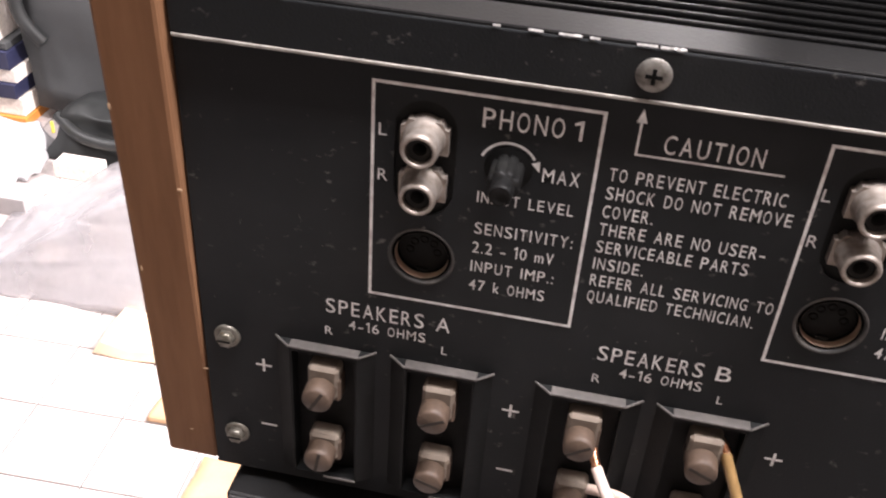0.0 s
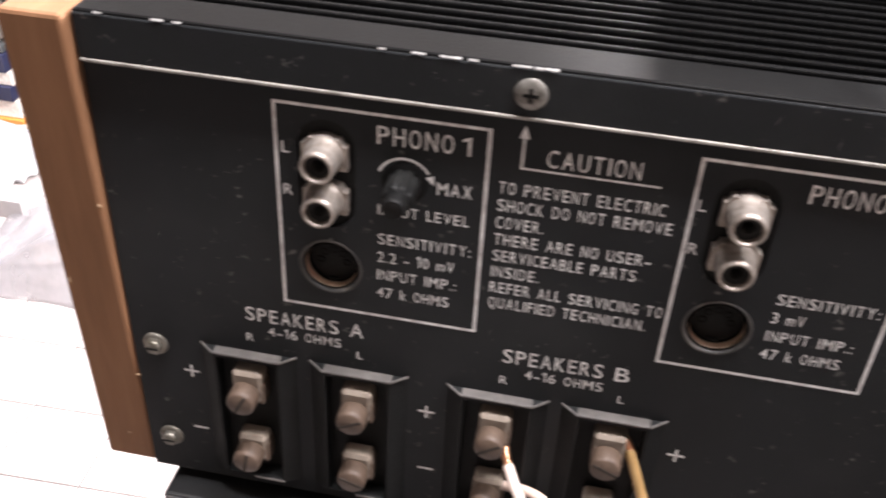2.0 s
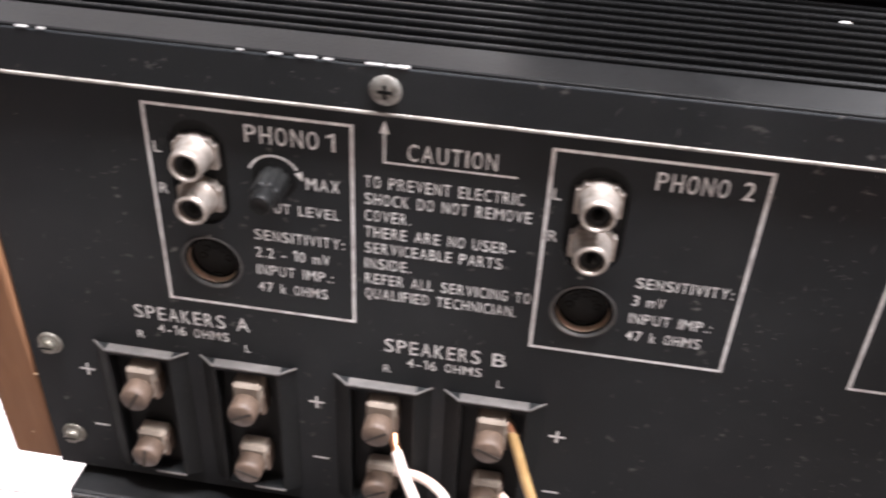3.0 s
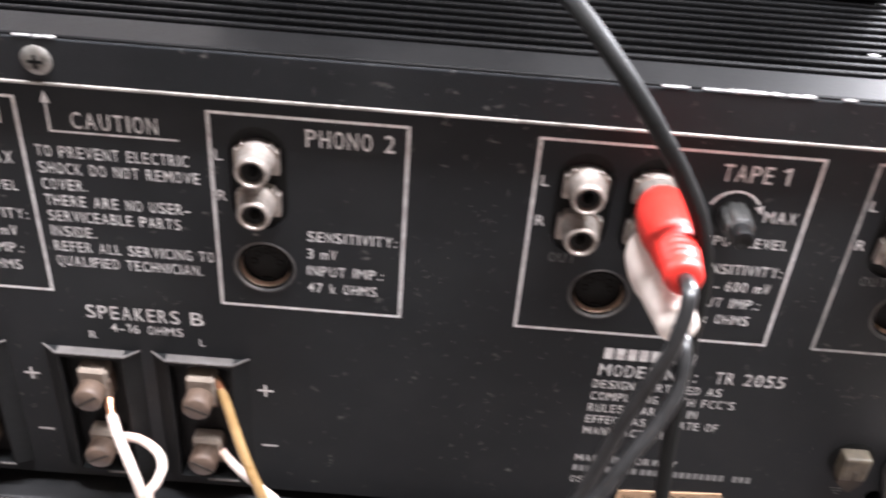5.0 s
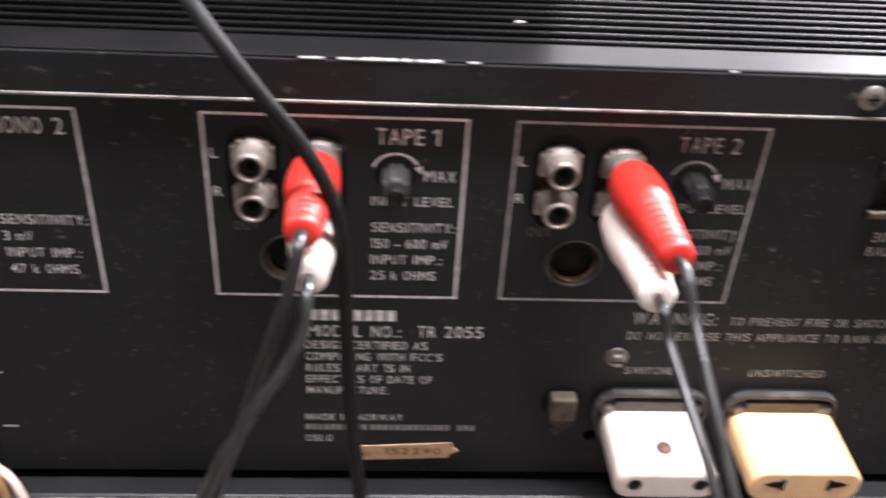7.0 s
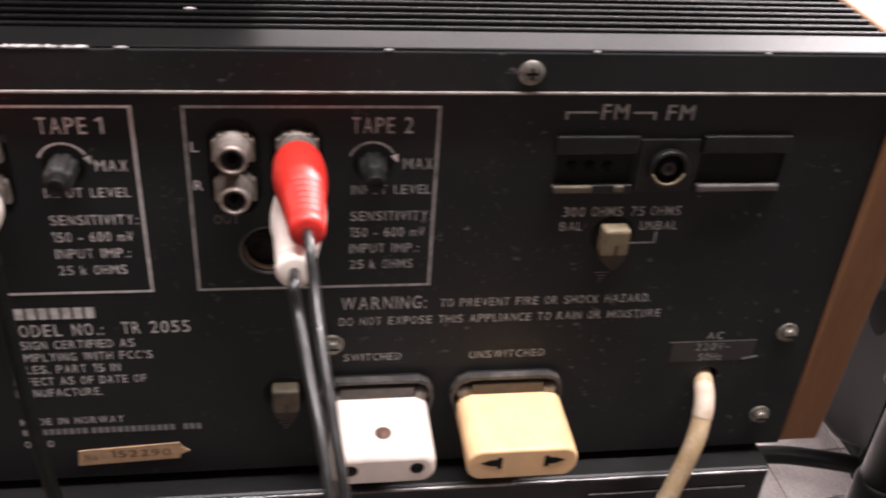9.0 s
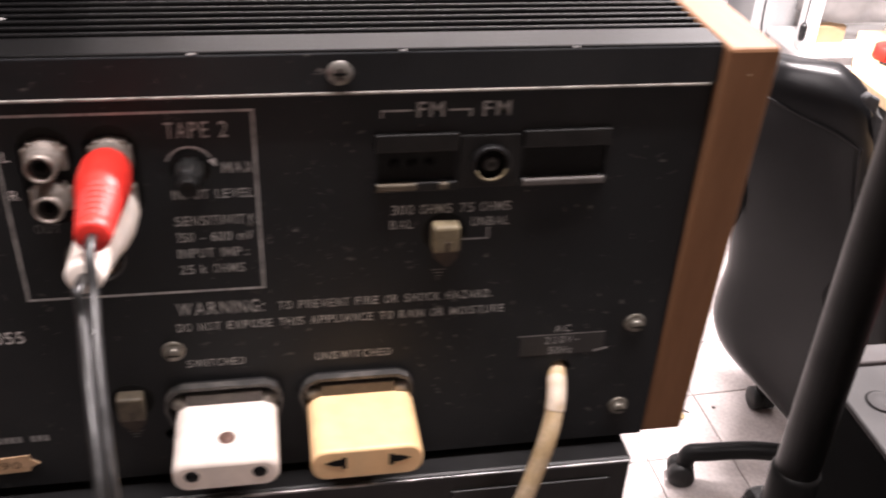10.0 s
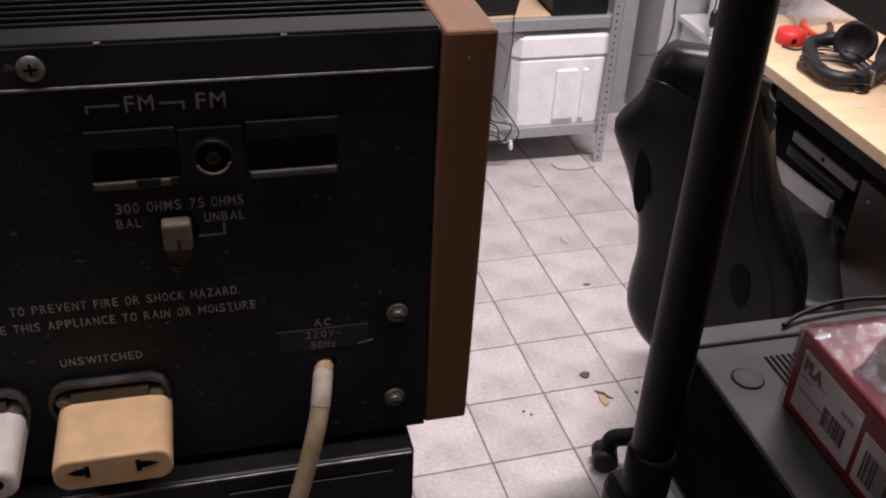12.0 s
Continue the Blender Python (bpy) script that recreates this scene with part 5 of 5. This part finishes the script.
part("tub", cool_part(1.366, 1.712, 2.622, 2.88, 0.148, 0.395, 0.024, 0.010), FOAM, cool)
part("lid", cool_part(1.364, 1.718, 2.618, 2.884, 0.398, 0.475, 0.026, 0.003), FOAM, cool)
part("grip", box((1.520, 2.6145, 0.17), (1.596, 2.630, 0.350), 0.004), FOAM, cool, "raised grip panel")
part("grip", box((1.616, 2.6145, 0.17), (1.634, 2.630, 0.350), 0.004), FOAM, cool, "raised grip rib")
DEVICE = surface("dark_device_case", (0.008, 0.008, 0.008), 0.45, scale=20, spec=0.3)
solid("boxed_device", box((1.486, 2.63, 0.5335), (1.68, 2.9, 0.66), 0.004), DEVICE, "black electronic device on the shelf", "device")

# desk
DESK = wood("pale_beech_board", (0.53, 0.36, 0.21), (0.66, 0.48, 0.31), 3.0, (1.0, 8.0, 1.0), 0.35)
desk = thing("desk", (2.1, 1.5, 0.0), "pale wooden desk with black drawers under it", "desk")
bm = bmesh.new()
lower_rim, upper_rim = [[bm.verts.new((x, y, z)) for x, y in ((1.664, 0.55), (2.55, 0.55), (2.55, 1.98), (1.83, 1.98), (1.664, 1.72))] for z in (0.722, 0.75)]
bm.faces.new(list(reversed(lower_rim)))
bm.faces.new(upper_rim)
for k in range(5):
    bm.faces.new((lower_rim[k], lower_rim[(k + 1) % 5], upper_rim[(k + 1) % 5], upper_rim[k]))
bmesh.ops.bevel(bm, geom=bm.edges[:], offset=0.002, segments=2, affect="EDGES", profile=0.5)
part("desk_top", bm, DESK, desk)
part("desk_side", box((1.75, 0.60, 0.0), (1.77, 1.15, 0.7215)), wood("dark_brown_board", (0.05, 0.026, 0.015), (0.10, 0.052, 0.03), 4.0, (1, 6, 1)), desk)
for x, y in ((1.86, 1.93), (2.5, 0.62), (2.5, 1.93)):
    part("leg", box((x - 0.02, y - 0.02, 0), (x + 0.02, y + 0.02, 0.7215), 0.002), POLE, desk)


part("desk_back", box((1.845, 1.895, 0.02), (2.47, 1.908, 0.7215), 0.001), wood("dark_stained_board", (0.016, 0.009, 0.006), (0.034, 0.02, 0.014), 4.0, (1, 6, 1)), desk)
part("desk_rail", box((1.72, 0.66, 0.655), (1.735, 1.68, 0.7215), 0.001), POLE, desk)
GREYMETAL = surface("grey_drawer_metal", (0.10, 0.10, 0.10), 0.5, metal=0.2, spot=(0.07, 0.07, 0.07), scale=30, amount=0.5)
PALEGREY = surface("pale_grey_plastic", (0.34, 0.32, 0.33), 0.5, spot=(0.28, 0.26, 0.27), scale=30, amount=0.4)
under = thing("printer", (1.95, 1.45, 0.0), "black office printer with a pale grey front strip, under the desk", "printer")
part("body", box((1.76, 1.36, 0.10), (2.20, 1.90, 0.47), 0.02, segments=3), DEVICE, under)
part("roller_cover", lathe([(0, 0.045), (0.45, 0.045)], (1.815, 1.20, 0.655), (0, 1, 0.02), 22), DEVICE, under)
part("metal_plate", box((1.742, 1.345, 0.575), (1.75, 1.605, 0.600), 0.001), GREYMETAL, under, "grey metal plate with a hole")
part("plate_hole", lathe([(0, 0.006), (0.0008, 0.0058)], (1.7418, 1.475, 0.588), (-1, 0, 0), 14), VOID, under)
part("inner_tray", box((1.745, 1.38, 0.53), (1.80, 1.62, 0.556), 0.004), DEVICE, under)
bm = bmesh.new()
for k in range(17):
    y = 1.375 + 0.25 * k / 16
    x = 1.712 + 0.10 * (y - 1.50) ** 2
    for z in (0.484, 0.527):
        bm.verts.new((x, y, z + 0.10 * (1.5 - y) ** 2 + 0.05 * (1.5 - y)))
bm.verts.ensure_lookup_table()
for k in range(16):
    bm.faces.new([bm.verts[i] for i in (2 * k, 2 * k + 2, 2 * k + 3, 2 * k + 1)])
made = bmesh.ops.extrude_face_region(bm, geom=bm.faces[:])
bmesh.ops.translate(bm, verts=[v for v in made["geom"] if isinstance(v, bmesh.types.BMVert)], vec=(0.012, 0, 0))
bmesh.ops.recalc_face_normals(bm, faces=bm.faces)
part("front_strip", bm, PALEGREY, under, "pale grey curved front strip")
pedestal = thing("drawer_pedestal", (1.95, 1.05, 0.0), "dark brown drawer pedestal under the desk", "cabinet")
part("carcass", box((1.715, 0.72, 0.02), (2.2, 1.30, 0.635), 0.002), wood("dark_walnut_board", (0.014, 0.0085, 0.006), (0.030, 0.018, 0.013), 4.0, (1, 6, 1)), pedestal)
part("screw", lathe([(0, 0.004), (0.001, 0.0035)], (1.7145, 1.262, 0.60), (-1, 0, 0), 12), NICKEL, pedestal)

phones = thing("headphones", (1.85, 1.58, 0.75), "black padded headphones with their coiled lead, on the desk", "headphones")
CUSHION = surface("black_ear_cushion", (0.010, 0.010, 0.010), 0.5, spot=(0.02, 0.02, 0.02), scale=60, amount=0.4, bump=0.2, bump_scale=300, spec=0.35)
for place, axis in (((1.872, 1.640, 0.802), (-0.62, -0.70, 0.40)), ((1.945, 1.590, 0.800), (-0.80, 0.35, 0.35))):
    cup = part("ear_cup", lathe([(-0.026, 0.030), (-0.020, 0.044), (0.004, 0.048)], place, axis, 30), DEVICE, phones)
    part("ear_cushion", lathe([(0.004, 0.048), (0.016, 0.050), (0.022, 0.043), (0.020, 0.034), (0.010, 0.029)], place, axis, 30), CUSHION, cup)
part("headband", tube([(1.85, 1.69, 0.795), (1.79, 1.69, 0.785), (1.748, 1.62, 0.778), (1.732, 1.55, 0.775), (1.752, 1.505, 0.775), (1.82, 1.505, 0.778), (1.895, 1.545, 0.786), (1.945, 1.575, 0.795)], 0.017, 12), CUSHION, phones)
part("slider", box((1.815, 1.482, 0.762), (1.822, 1.500, 0.796), 0.002), NICKEL, phones, "bright metal slider")
part("emblem", box((1.766, 1.590, 0.792), (1.798, 1.602, 0.797), 0.001), NICKEL, phones)
coil = [(1.792 + 0.072 * math.cos(k * 0.55) * (1 + 0.10 * math.sin(k * 1.7)), 1.580 + 0.092 * math.sin(k * 0.55) * (1 + 0.12 * math.cos(k * 1.3)), 0.7535 + 0.0009 * k) for k in range(46)]
part("lead", tube(coil + [(1.80, 1.50, 0.758), (1.81, 1.475, 0.754), (1.785, 1.472, 0.753), (1.775, 1.495, 0.756), (1.80, 1.505, 0.759), (1.825, 1.488, 0.754)], 0.0023, 8, 4), RUBBER, phones)
part("lead", tube([(1.86, 1.52, 0.756), (1.90, 1.50, 0.753), (1.96, 1.50, 0.753), (2.02, 1.53, 0.753)], 0.0023, 8), surface("brown_lead", (0.10, 0.03, 0.02), 0.4), phones)

def pliers(x, y, turn):
    tool = thing("pliers", (x, y, 0.75), "pliers with red and black handles, on the desk", "pliers")
    for s in (-1, 1):
        arm = [(0.0, 0.0, 0.008), (0.035, s * 0.022, 0.009), (0.075, s * 0.034, 0.010), (0.105, s * 0.032, 0.011)]
        spin2 = Matrix.Translation((x, y, 0.75)) @ pose(0, 0, 0, 0, 0, turn)
        part("handle", tube([spin2 @ Vector(p) for p in arm], 0.0075, 10), RED_GRIP if s > 0 else BLACK_GRIP, tool)
    part("jaw", lathe([(0, 0.008), (0.02, 0.007), (0.045, 0.002)], (x, y, 0.759), (-math.cos(math.radians(turn)), -math.sin(math.radians(turn)), 0), 10), ZINC, tool)


RED_GRIP = surface("orange_red_grip", (0.72, 0.07, 0.02), 0.45)
BLACK_GRIP = surface("black_red_grip", (0.05, 0.012, 0.01), 0.45)
pliers(1.880, 1.79, 62)
tape = thing("tape_measure", (1.80, 1.785, 0.75), "small red tape measure on the desk", "tape measure")
part("body", lathe([(0, 0.036), (0.004, 0.038), (0.030, 0.036), (0.034, 0.028)], (1.80, 1.79, 0.7505), (0, 0, 1), 24), RED, tape)
part("window", box((1.780, 1.752, 0.760), (1.792, 1.756, 0.772), 0.001), VOID, tape)
part("strap", tube([(1.76, 1.76, 0.753), (1.78, 1.735, 0.753), (1.82, 1.745, 0.753), (1.85, 1.78, 0.753)], 0.003, 8), RUBBER, tape)
bags = thing("clear_bag", (2.05, 1.98, 0.75), "heap of clear plastic bags at the back of the desk", "plastic bag")
part("film", bag((1.88, 1.88, 0.752), (2.45, 1.97, 0.93), 8, 0.035, 9, 5.0, 0.8), clear_plastic("milky_film", (0.85, 0.84, 0.84), 0.15, 0.6), bags)
solid("note_paper", box((1.735, 1.405, 0.7503), (1.757, 1.418, 0.7508)), PAPER, "small white slip of paper on the desk", "paper")
monitor = thing("monitor", (2.0, 1.25, 0.75), "black flat monitor on a stand, on the desk", "monitor")
part("screen", box((1.80, 0.95, 0.885), (1.835, 1.95, 1.36), 0.006), DEVICE, monitor)
part("neck", box((1.852, 1.16, 0.766), (1.885, 1.24, 1.10), 0.004), DEVICE, monitor)
part("foot", box((1.85, 1.10, 0.7505), (2.08, 1.30, 0.766), 0.004), DEVICE, monitor)

# white cabinet beyond the desk
GLOSSWHITE = surface("white_lacquer", (0.86, 0.85, 0.85), 0.3, spot=(0.78, 0.77, 0.77), scale=6, amount=0.4, bump=0)
cabinet = thing("white_cabinet", (2.35, 2.72, 0.0), "low white lacquered cabinet with an upright, beyond the desk", "cabinet")
part("carcass", box((2.075, 2.62, 0.04), (2.70, 2.845, 0.415), 0.004), GLOSSWHITE, cabinet)
part("top_board", box((2.06, 2.60, 0.4155), (2.71, 2.85, 0.440), 0.004), GLOSSWHITE, cabinet)
part("upright", box((2.06, 2.62, 0.4405), (2.122, 2.66, 1.45), 0.008), GLOSSWHITE, cabinet, "white upright")
for x in (2.10, 2.67):
    part("foot", box((x - 0.02, 2.65, 0.0), (x + 0.02, 2.82, 0.0395), 0.003), POLE, cabinet)
solid("tan_carton", box((2.150, 2.68, 0.4403), (2.26, 2.80, 0.500), 0.003), surface("tan_cardboard", (0.46, 0.30, 0.17), 0.75, spot=(0.38, 0.24, 0.13), scale=30, amount=0.5), "small tan cardboard box on the white cabinet", "carton")
grey_bag = thing("grey_bag", (2.3, 2.74, 0.50), "crumpled translucent grey plastic bag on the small carton", "plastic bag")
part("film", bag((2.150, 2.67, 0.5140), (2.50, 2.82, 0.92), 9, 0.03, 9, 4.0, 0.85), clear_plastic("grey_film", (0.30, 0.28, 0.27), 0.25, 0.8), grey_bag)

# wall by the shelf
GREYWALL = surface("light_grey_wall_panel", (0.46, 0.46, 0.465), 0.6, spot=(0.41, 0.41, 0.415), scale=3, amount=0.4, fine=200)
structure("pillar", box((2.00, 2.86, 0.0), (2.36, 3.25, 2.75), 0.004), GREYWALL, "light grey plastered pillar", "pillar")
structure("trim", box((1.90, 2.98, 0.0), (1.96, 3.25, 2.75), 0.004), surface("grey_trim_paint", (0.30, 0.30, 0.31), 0.5), "grey painted upright trim", "trim")
wire = thing("wall_cable", (2.1, 2.85, 0.4), "thin grey cable hanging on the pillar", "cable")
part("cable", tube([(2.00, 2.85, 1.2), (2.03, 2.85, 0.8), (2.036, 2.85, 0.49), (2.043, 2.848, 0.41), (2.029, 2.846, 0.342), (1.992, 2.848, 0.294), (1.926, 2.86, 0.287)], 0.0028, 8), RUBBER, wire)
plug = thing("hanging_plug", (2.05, 2.60, 0.60), "black lead with a plug hanging by the white upright", "cable")
part("cable", tube([(2.052, 2.60, 1.5), (2.050, 2.595, 1.0), (2.048, 2.595, 0.545)], 0.003, 8), RUBBER, plug)
part("plug_body", lathe([(0, 0.006), (0.012, 0.012), (0.05, 0.012), (0.06, 0.008)], (2.048, 2.595, 0.545), (0, 0, -1), 14), RUBBER, plug)
cables = thing("cable_bundle", (1.34, 2.59, 0.15), "loose loop of grey and black cables hanging from the lowest shelf", "cable")
for k in range(3):
    s = 0.020 * k
    part("cable", tube([(1.20, 2.606, 0.30 - s), (1.285, 2.600, 0.285 - s), (1.334 - s, 2.592, 0.235 - s), (1.378 - s * 0.4, 2.588, 0.175), (1.392 - s, 2.586, 0.135), (1.362 - s, 2.586, 0.112), (1.31, 2.590, 0.135 + s), (1.22, 2.60, 0.17 + s)], 0.0026, 8), (RUBBER, PALEGREY)[k % 2], cables)
part("plug", lathe([(0, 0.004), (0.01, 0.007), (0.03, 0.007), (0.036, 0.004)], (1.366, 2.588, 0.118), (0.1, 0, -1), 12), FOAM, cables, "white plug end")
solid("wooden_board", box((1.26, 2.625, 0.5335), (1.48, 2.95, 0.5420), 0.002), DESK, "thin pale wooden board on the shelf", "board")
solid("dark_tray", bag((1.19, 2.63, 0.5425), (1.36, 2.86, 0.62), 6, 0.008, 12, 2.0, 1.1), DEVICE, "black plastic tray on the shelf", "tray")
thread = thing("hanging_thread", (1.345, 2.604, 0.4), "thin black lead hanging down from the shelf", "cable")
part("cable", tube([(1.350, 2.612, 0.56), (1.348, 2.600, 0.50), (1.345, 2.600, 0.42), (1.335, 2.606, 0.30)], 0.0018, 8), RUBBER, thread)
floor_lead = thing("floor_lead", (1.65, 2.66, 0.0), "thin pale lead curling on the tiles under the shelf", "cable")
part("cable", tube([(1.53, 2.60, 0.006), (1.55, 2.565, 0.003), (1.62, 2.55, 0.003), (1.68, 2.565, 0.003)], 0.0025, 8), PALEGREY, floor_lead)

# floor litter
LEAFM = surface("dry_tan_leaf", (0.42, 0.30, 0.16), 0.7)
GRIT = surface("dark_grit", (0.07, 0.06, 0.055), 0.9)


def scrap(name, x, y, sx, sy, material, label, seed):
    bm = bmesh.new()
    bmesh.ops.create_uvsphere(bm, u_segments=10, v_segments=6, radius=1.0, matrix=Matrix.Translation((x, y, 0.0022)) @ pose(0, 0, 0, 0, 0, seed * 40) @ Matrix.Diagonal((sx, sy, 0.0016, 1)))
    for v in bm.verts:
        n = noise.noise_vector(v.co * 60 + Vector((seed, 0, 0)))
        v.co.x += n.x * sx * 0.5
        v.co.y += n.y * sy * 0.5
    solid(name, smooth(bm), material, label, "litter")


scrap("dirt_clod", 1.240, 1.500, 0.016, 0.011, GRIT, "small dark clod of dirt on the tiles", 1)
scrap("dry_leaf", 1.252, 1.402, 0.024, 0.010, LEAFM, "dry tan leaf on the tiles", 2)
scrap("twig", 1.262, 1.420, 0.030, 0.003, GRIT, "thin dark twig on the tiles", 3.4)
scrap("grit", 1.345, 1.412, 0.006, 0.004, GRIT, "crumb of dark grit on the tiles", 4)
scrap("grit", 1.045, 1.400, 0.004, 0.003, GRIT, "crumb of dark grit on the tiles", 5)
scrap("grit", 1.060, 1.385, 0.004, 0.003, GRIT, "crumb of dark grit on the tiles", 6)
scrap("film_scrap", 1.405, 2.120, 0.020, 0.008, PAPER, "scrap of clear film on the tiles", 7)
scrap("film_scrap", 1.430, 2.470, 0.018, 0.010, PAPER, "scrap of clear film on the tiles", 8)
scrap("grit", 1.390, 1.880, 0.010, 0.004, GRIT, "crumb of dark grit on the tiles", 9)

# ---- the corner on the other side ----
GREYCLOTH = surface("dark_grey_cloth", (0.060, 0.062, 0.064), 0.85, spot=(0.08, 0.082, 0.085), scale=12, amount=0.5, bump=0.3, bump_scale=700)
BLACKCLOTH = surface("black_nylon", (0.016, 0.017, 0.017), 0.55, spot=(0.04, 0.042, 0.042), scale=14, amount=0.5)
NAVY = surface("navy_card", (0.022, 0.024, 0.060), 0.5)
ORANGE = surface("orange_card", (0.62, 0.24, 0.05), 0.5)
BLUE = surface("pale_blue_card", (0.28, 0.32, 0.62), 0.5)
pack = thing("grey_backpack", (-1.45, 2.5, 0.0), "dark grey cloth backpack standing on the floor", "backpack")
part("body", bag((-1.72, 2.37, 0.05), (-1.16, 2.64, 0.85), 9, 0.03, 4, 1.0, 0.97), GREYCLOTH, pack)
part("front_pocket", bag((-1.575, 2.13, 0.0), (-1.18, 2.38, 0.15), 10, 0.035, 8, 4.0, 0.72), BLACKCLOTH, pack, "black nylon front pocket")
part("pocket_fold", tube([(-1.55, 2.20, 0.125), (-1.45, 2.14, 0.10), (-1.33, 2.135, 0.09), (-1.22, 2.15, 0.12)], 0.018, 10), BLACKCLOTH, pack)
part("strap", tube([(-1.69, 2.40, 0.55), (-1.715, 2.345, 0.45), (-1.705, 2.34, 0.36), (-1.66, 2.36, 0.28)], 0.022, 8), BLACKCLOTH, pack)
part("yellow_tag", box((-1.528, 2.118, 0.110), (-1.520, 2.126, 0.148), 0.002), surface("yellow_tag", (0.75, 0.60, 0.08), 0.5), pack)
solid("blue_folder", box((-1.30, 2.67, 0.0), (-1.10, 2.71, 0.75), 0.003), BLUE, "pale blue folder leaning behind the backpack", "folder")
z = 0.0
for k, (h, m, text, edge) in enumerate(((0.032, ORANGE, "orange", -1.735), (0.064, WHITE, "white", -1.742), (0.052, NAVY, "navy blue", -1.752), (0.048, WHITE, "white", -1.748), (0.062, NAVY, "navy blue", -1.755), (0.025, GREYCLOTH, "dark grey", -1.76), (0.13, WHITE, "white", -1.785), (0.06, NAVY, "navy blue", -1.79))):
    solid("packet", box((edge - 0.36, 2.30 + 0.012 * (k % 2), z), (edge, 2.60, z + h - 0.001), 0.003), m, text + " cardboard packet in a stack on the floor", "packet", "stacked packets")
    z += h
SILVER = clear_plastic("silvery_film", (0.75, 0.75, 0.77), 0.18, 0.7)
wrap = thing("film_wrap", (-1.68, 2.05, 0.0), "crumpled silvery plastic wrapping on the floor", "wrapping")
part("film", bag((-1.84, 1.92, 0.012), (-1.59, 2.22, 0.10), 12, 0.035, 13, 6.0, 0.8), SILVER, wrap)
part("film", bag((-1.62, 1.99, 0.012), (-1.55, 2.12, 0.10), 8, 0.02, 16, 2.0, 0.7), SILVER, wrap)
solid("white_packet", box((-1.50, 2.05, 0.0), (-1.36, 2.115, 0.05), 0.004), WHITE, "small white carton on the floor", "carton")
solid("printed_packet", box((-1.555, 1.83, 0.0), (-1.46, 1.91, 0.06), 0.004), PAPER, "small pale carton with grey print on the floor", "carton")
MILKY = clear_plastic("clear_storage_film", (0.52, 0.50, 0.52), 0.22, 0.52, 0.12, creases=0.06)
sack = thing("clear_sack", (-1.2, 1.75, 0.0), "large clear plastic sack lying on the floor", "plastic bag")
bm = box((-1.50, 1.50, 0.002), (-0.80, 1.86, 0.40))
bmesh.ops.subdivide_edges(bm, edges=bm.edges[:], cuts=14, use_grid_fill=True)
for v in bm.verts:
    u = max(0.0, (v.co.x + 1.46) / 0.60)
    v.co.z = 0.004 + v.co.z * (0.03 + 0.95 * u)
    v.co.y += v.co.z * 0.30
part("film", smooth(crumple(bm, 0.014, 8, 2.0)), MILKY, sack)
part("hem", tube([(-1.44, 1.60, 0.012), (-1.30, 1.66, 0.085), (-1.16, 1.70, 0.18), (-1.00, 1.74, 0.29), (-0.88, 1.77, 0.375)], 0.012, 10), MILKY, sack, "thicker pale folded edge")
PEACH = surface("peach_card", (0.84, 0.64, 0.46), 0.7, spot=(0.78, 0.56, 0.38), scale=20, amount=0.5)
solid("peach_pad", bag((-1.02, 1.36, 0.004), (-0.80, 1.53, 0.03), 7, 0.012, 10, 1.0, 0.85), PEACH, "soft peach coloured pad on the floor", "pad")
TANCARD = surface("tan_card", (0.50, 0.31, 0.18), 0.75, spot=(0.40, 0.24, 0.13), scale=20, amount=0.5)
solid("card_sheet", bag((-0.64, 0.96, 0.003), (-0.50, 1.12, 0.012), 4, 0.006, 8, 3.0, 0.96), TANCARD, "sheet of tan card lying on the tiles", "card")
solid("card_scrap", bag((-0.80, 1.19, 0.003), (-0.745, 1.26, 0.012), 4, 0.005, 12, 5.0, 0.9), TANCARD, "scrap of tan card on the tiles", "card")


# ---- floor ----
floor = structure("floor", box((-3.2, -1.4, -0.12), (3.6, 3.25, -0.004)), GROUT, "pale square ceramic floor tiles with grey joints", "floor")
PITCH, TURNED = 0.198, 2.09
tile_bm = box((-0.0975, -0.0975, -0.006), (0.0975, 0.0975, 0.0), 0.0018, segments=1)
tile_mesh = bpy.data.meshes.new("tile")
tile_bm.to_mesh(tile_mesh)
tile_bm.free()
tile_mesh.materials.append(TILE)
spin = pose(1.496, 1.867, 0, 0, 0, TURNED)
rest = bmesh.new()
for i in range(-30, 16):
    for j in range(-24, 12):
        c = spin @ Vector(((i + 0.5) * PITCH, (j + 0.5) * PITCH, 0))
        if not (-3.05 < c.x < 3.45 and -1.25 < c.y < 3.1):
            continue
        if 0.75 < c.y < 2.75 and (-1.9 < c.x < -0.35 or 0.75 < c.x < 2.1):
            t = new("tile", tile_mesh)
            t.parent = floor
            t.matrix_basis = Matrix.Translation(-floor.location) @ Matrix.Translation(c) @ pose(0, 0, random.uniform(-0.0004, 0.0004), 0, 0, TURNED)
        else:
            bmesh.ops.create_cube(rest, size=1.0, matrix=Matrix.Translation(c - Vector((0, 0, 0.003))) @ pose(0, 0, 0, 0, 0, TURNED) @ Matrix.Diagonal((0.195, 0.195, 0.006, 1)))
me = bpy.data.meshes.new("floor_tiles")
bmesh.ops.translate(rest, verts=rest.verts, vec=-floor.location)
rest.to_mesh(me)
rest.free()
me.materials.append(TILE)
far_tiles = new("floor_tiles", me)
far_tiles.parent = floor
tagged(far_tiles, kind="stuff")
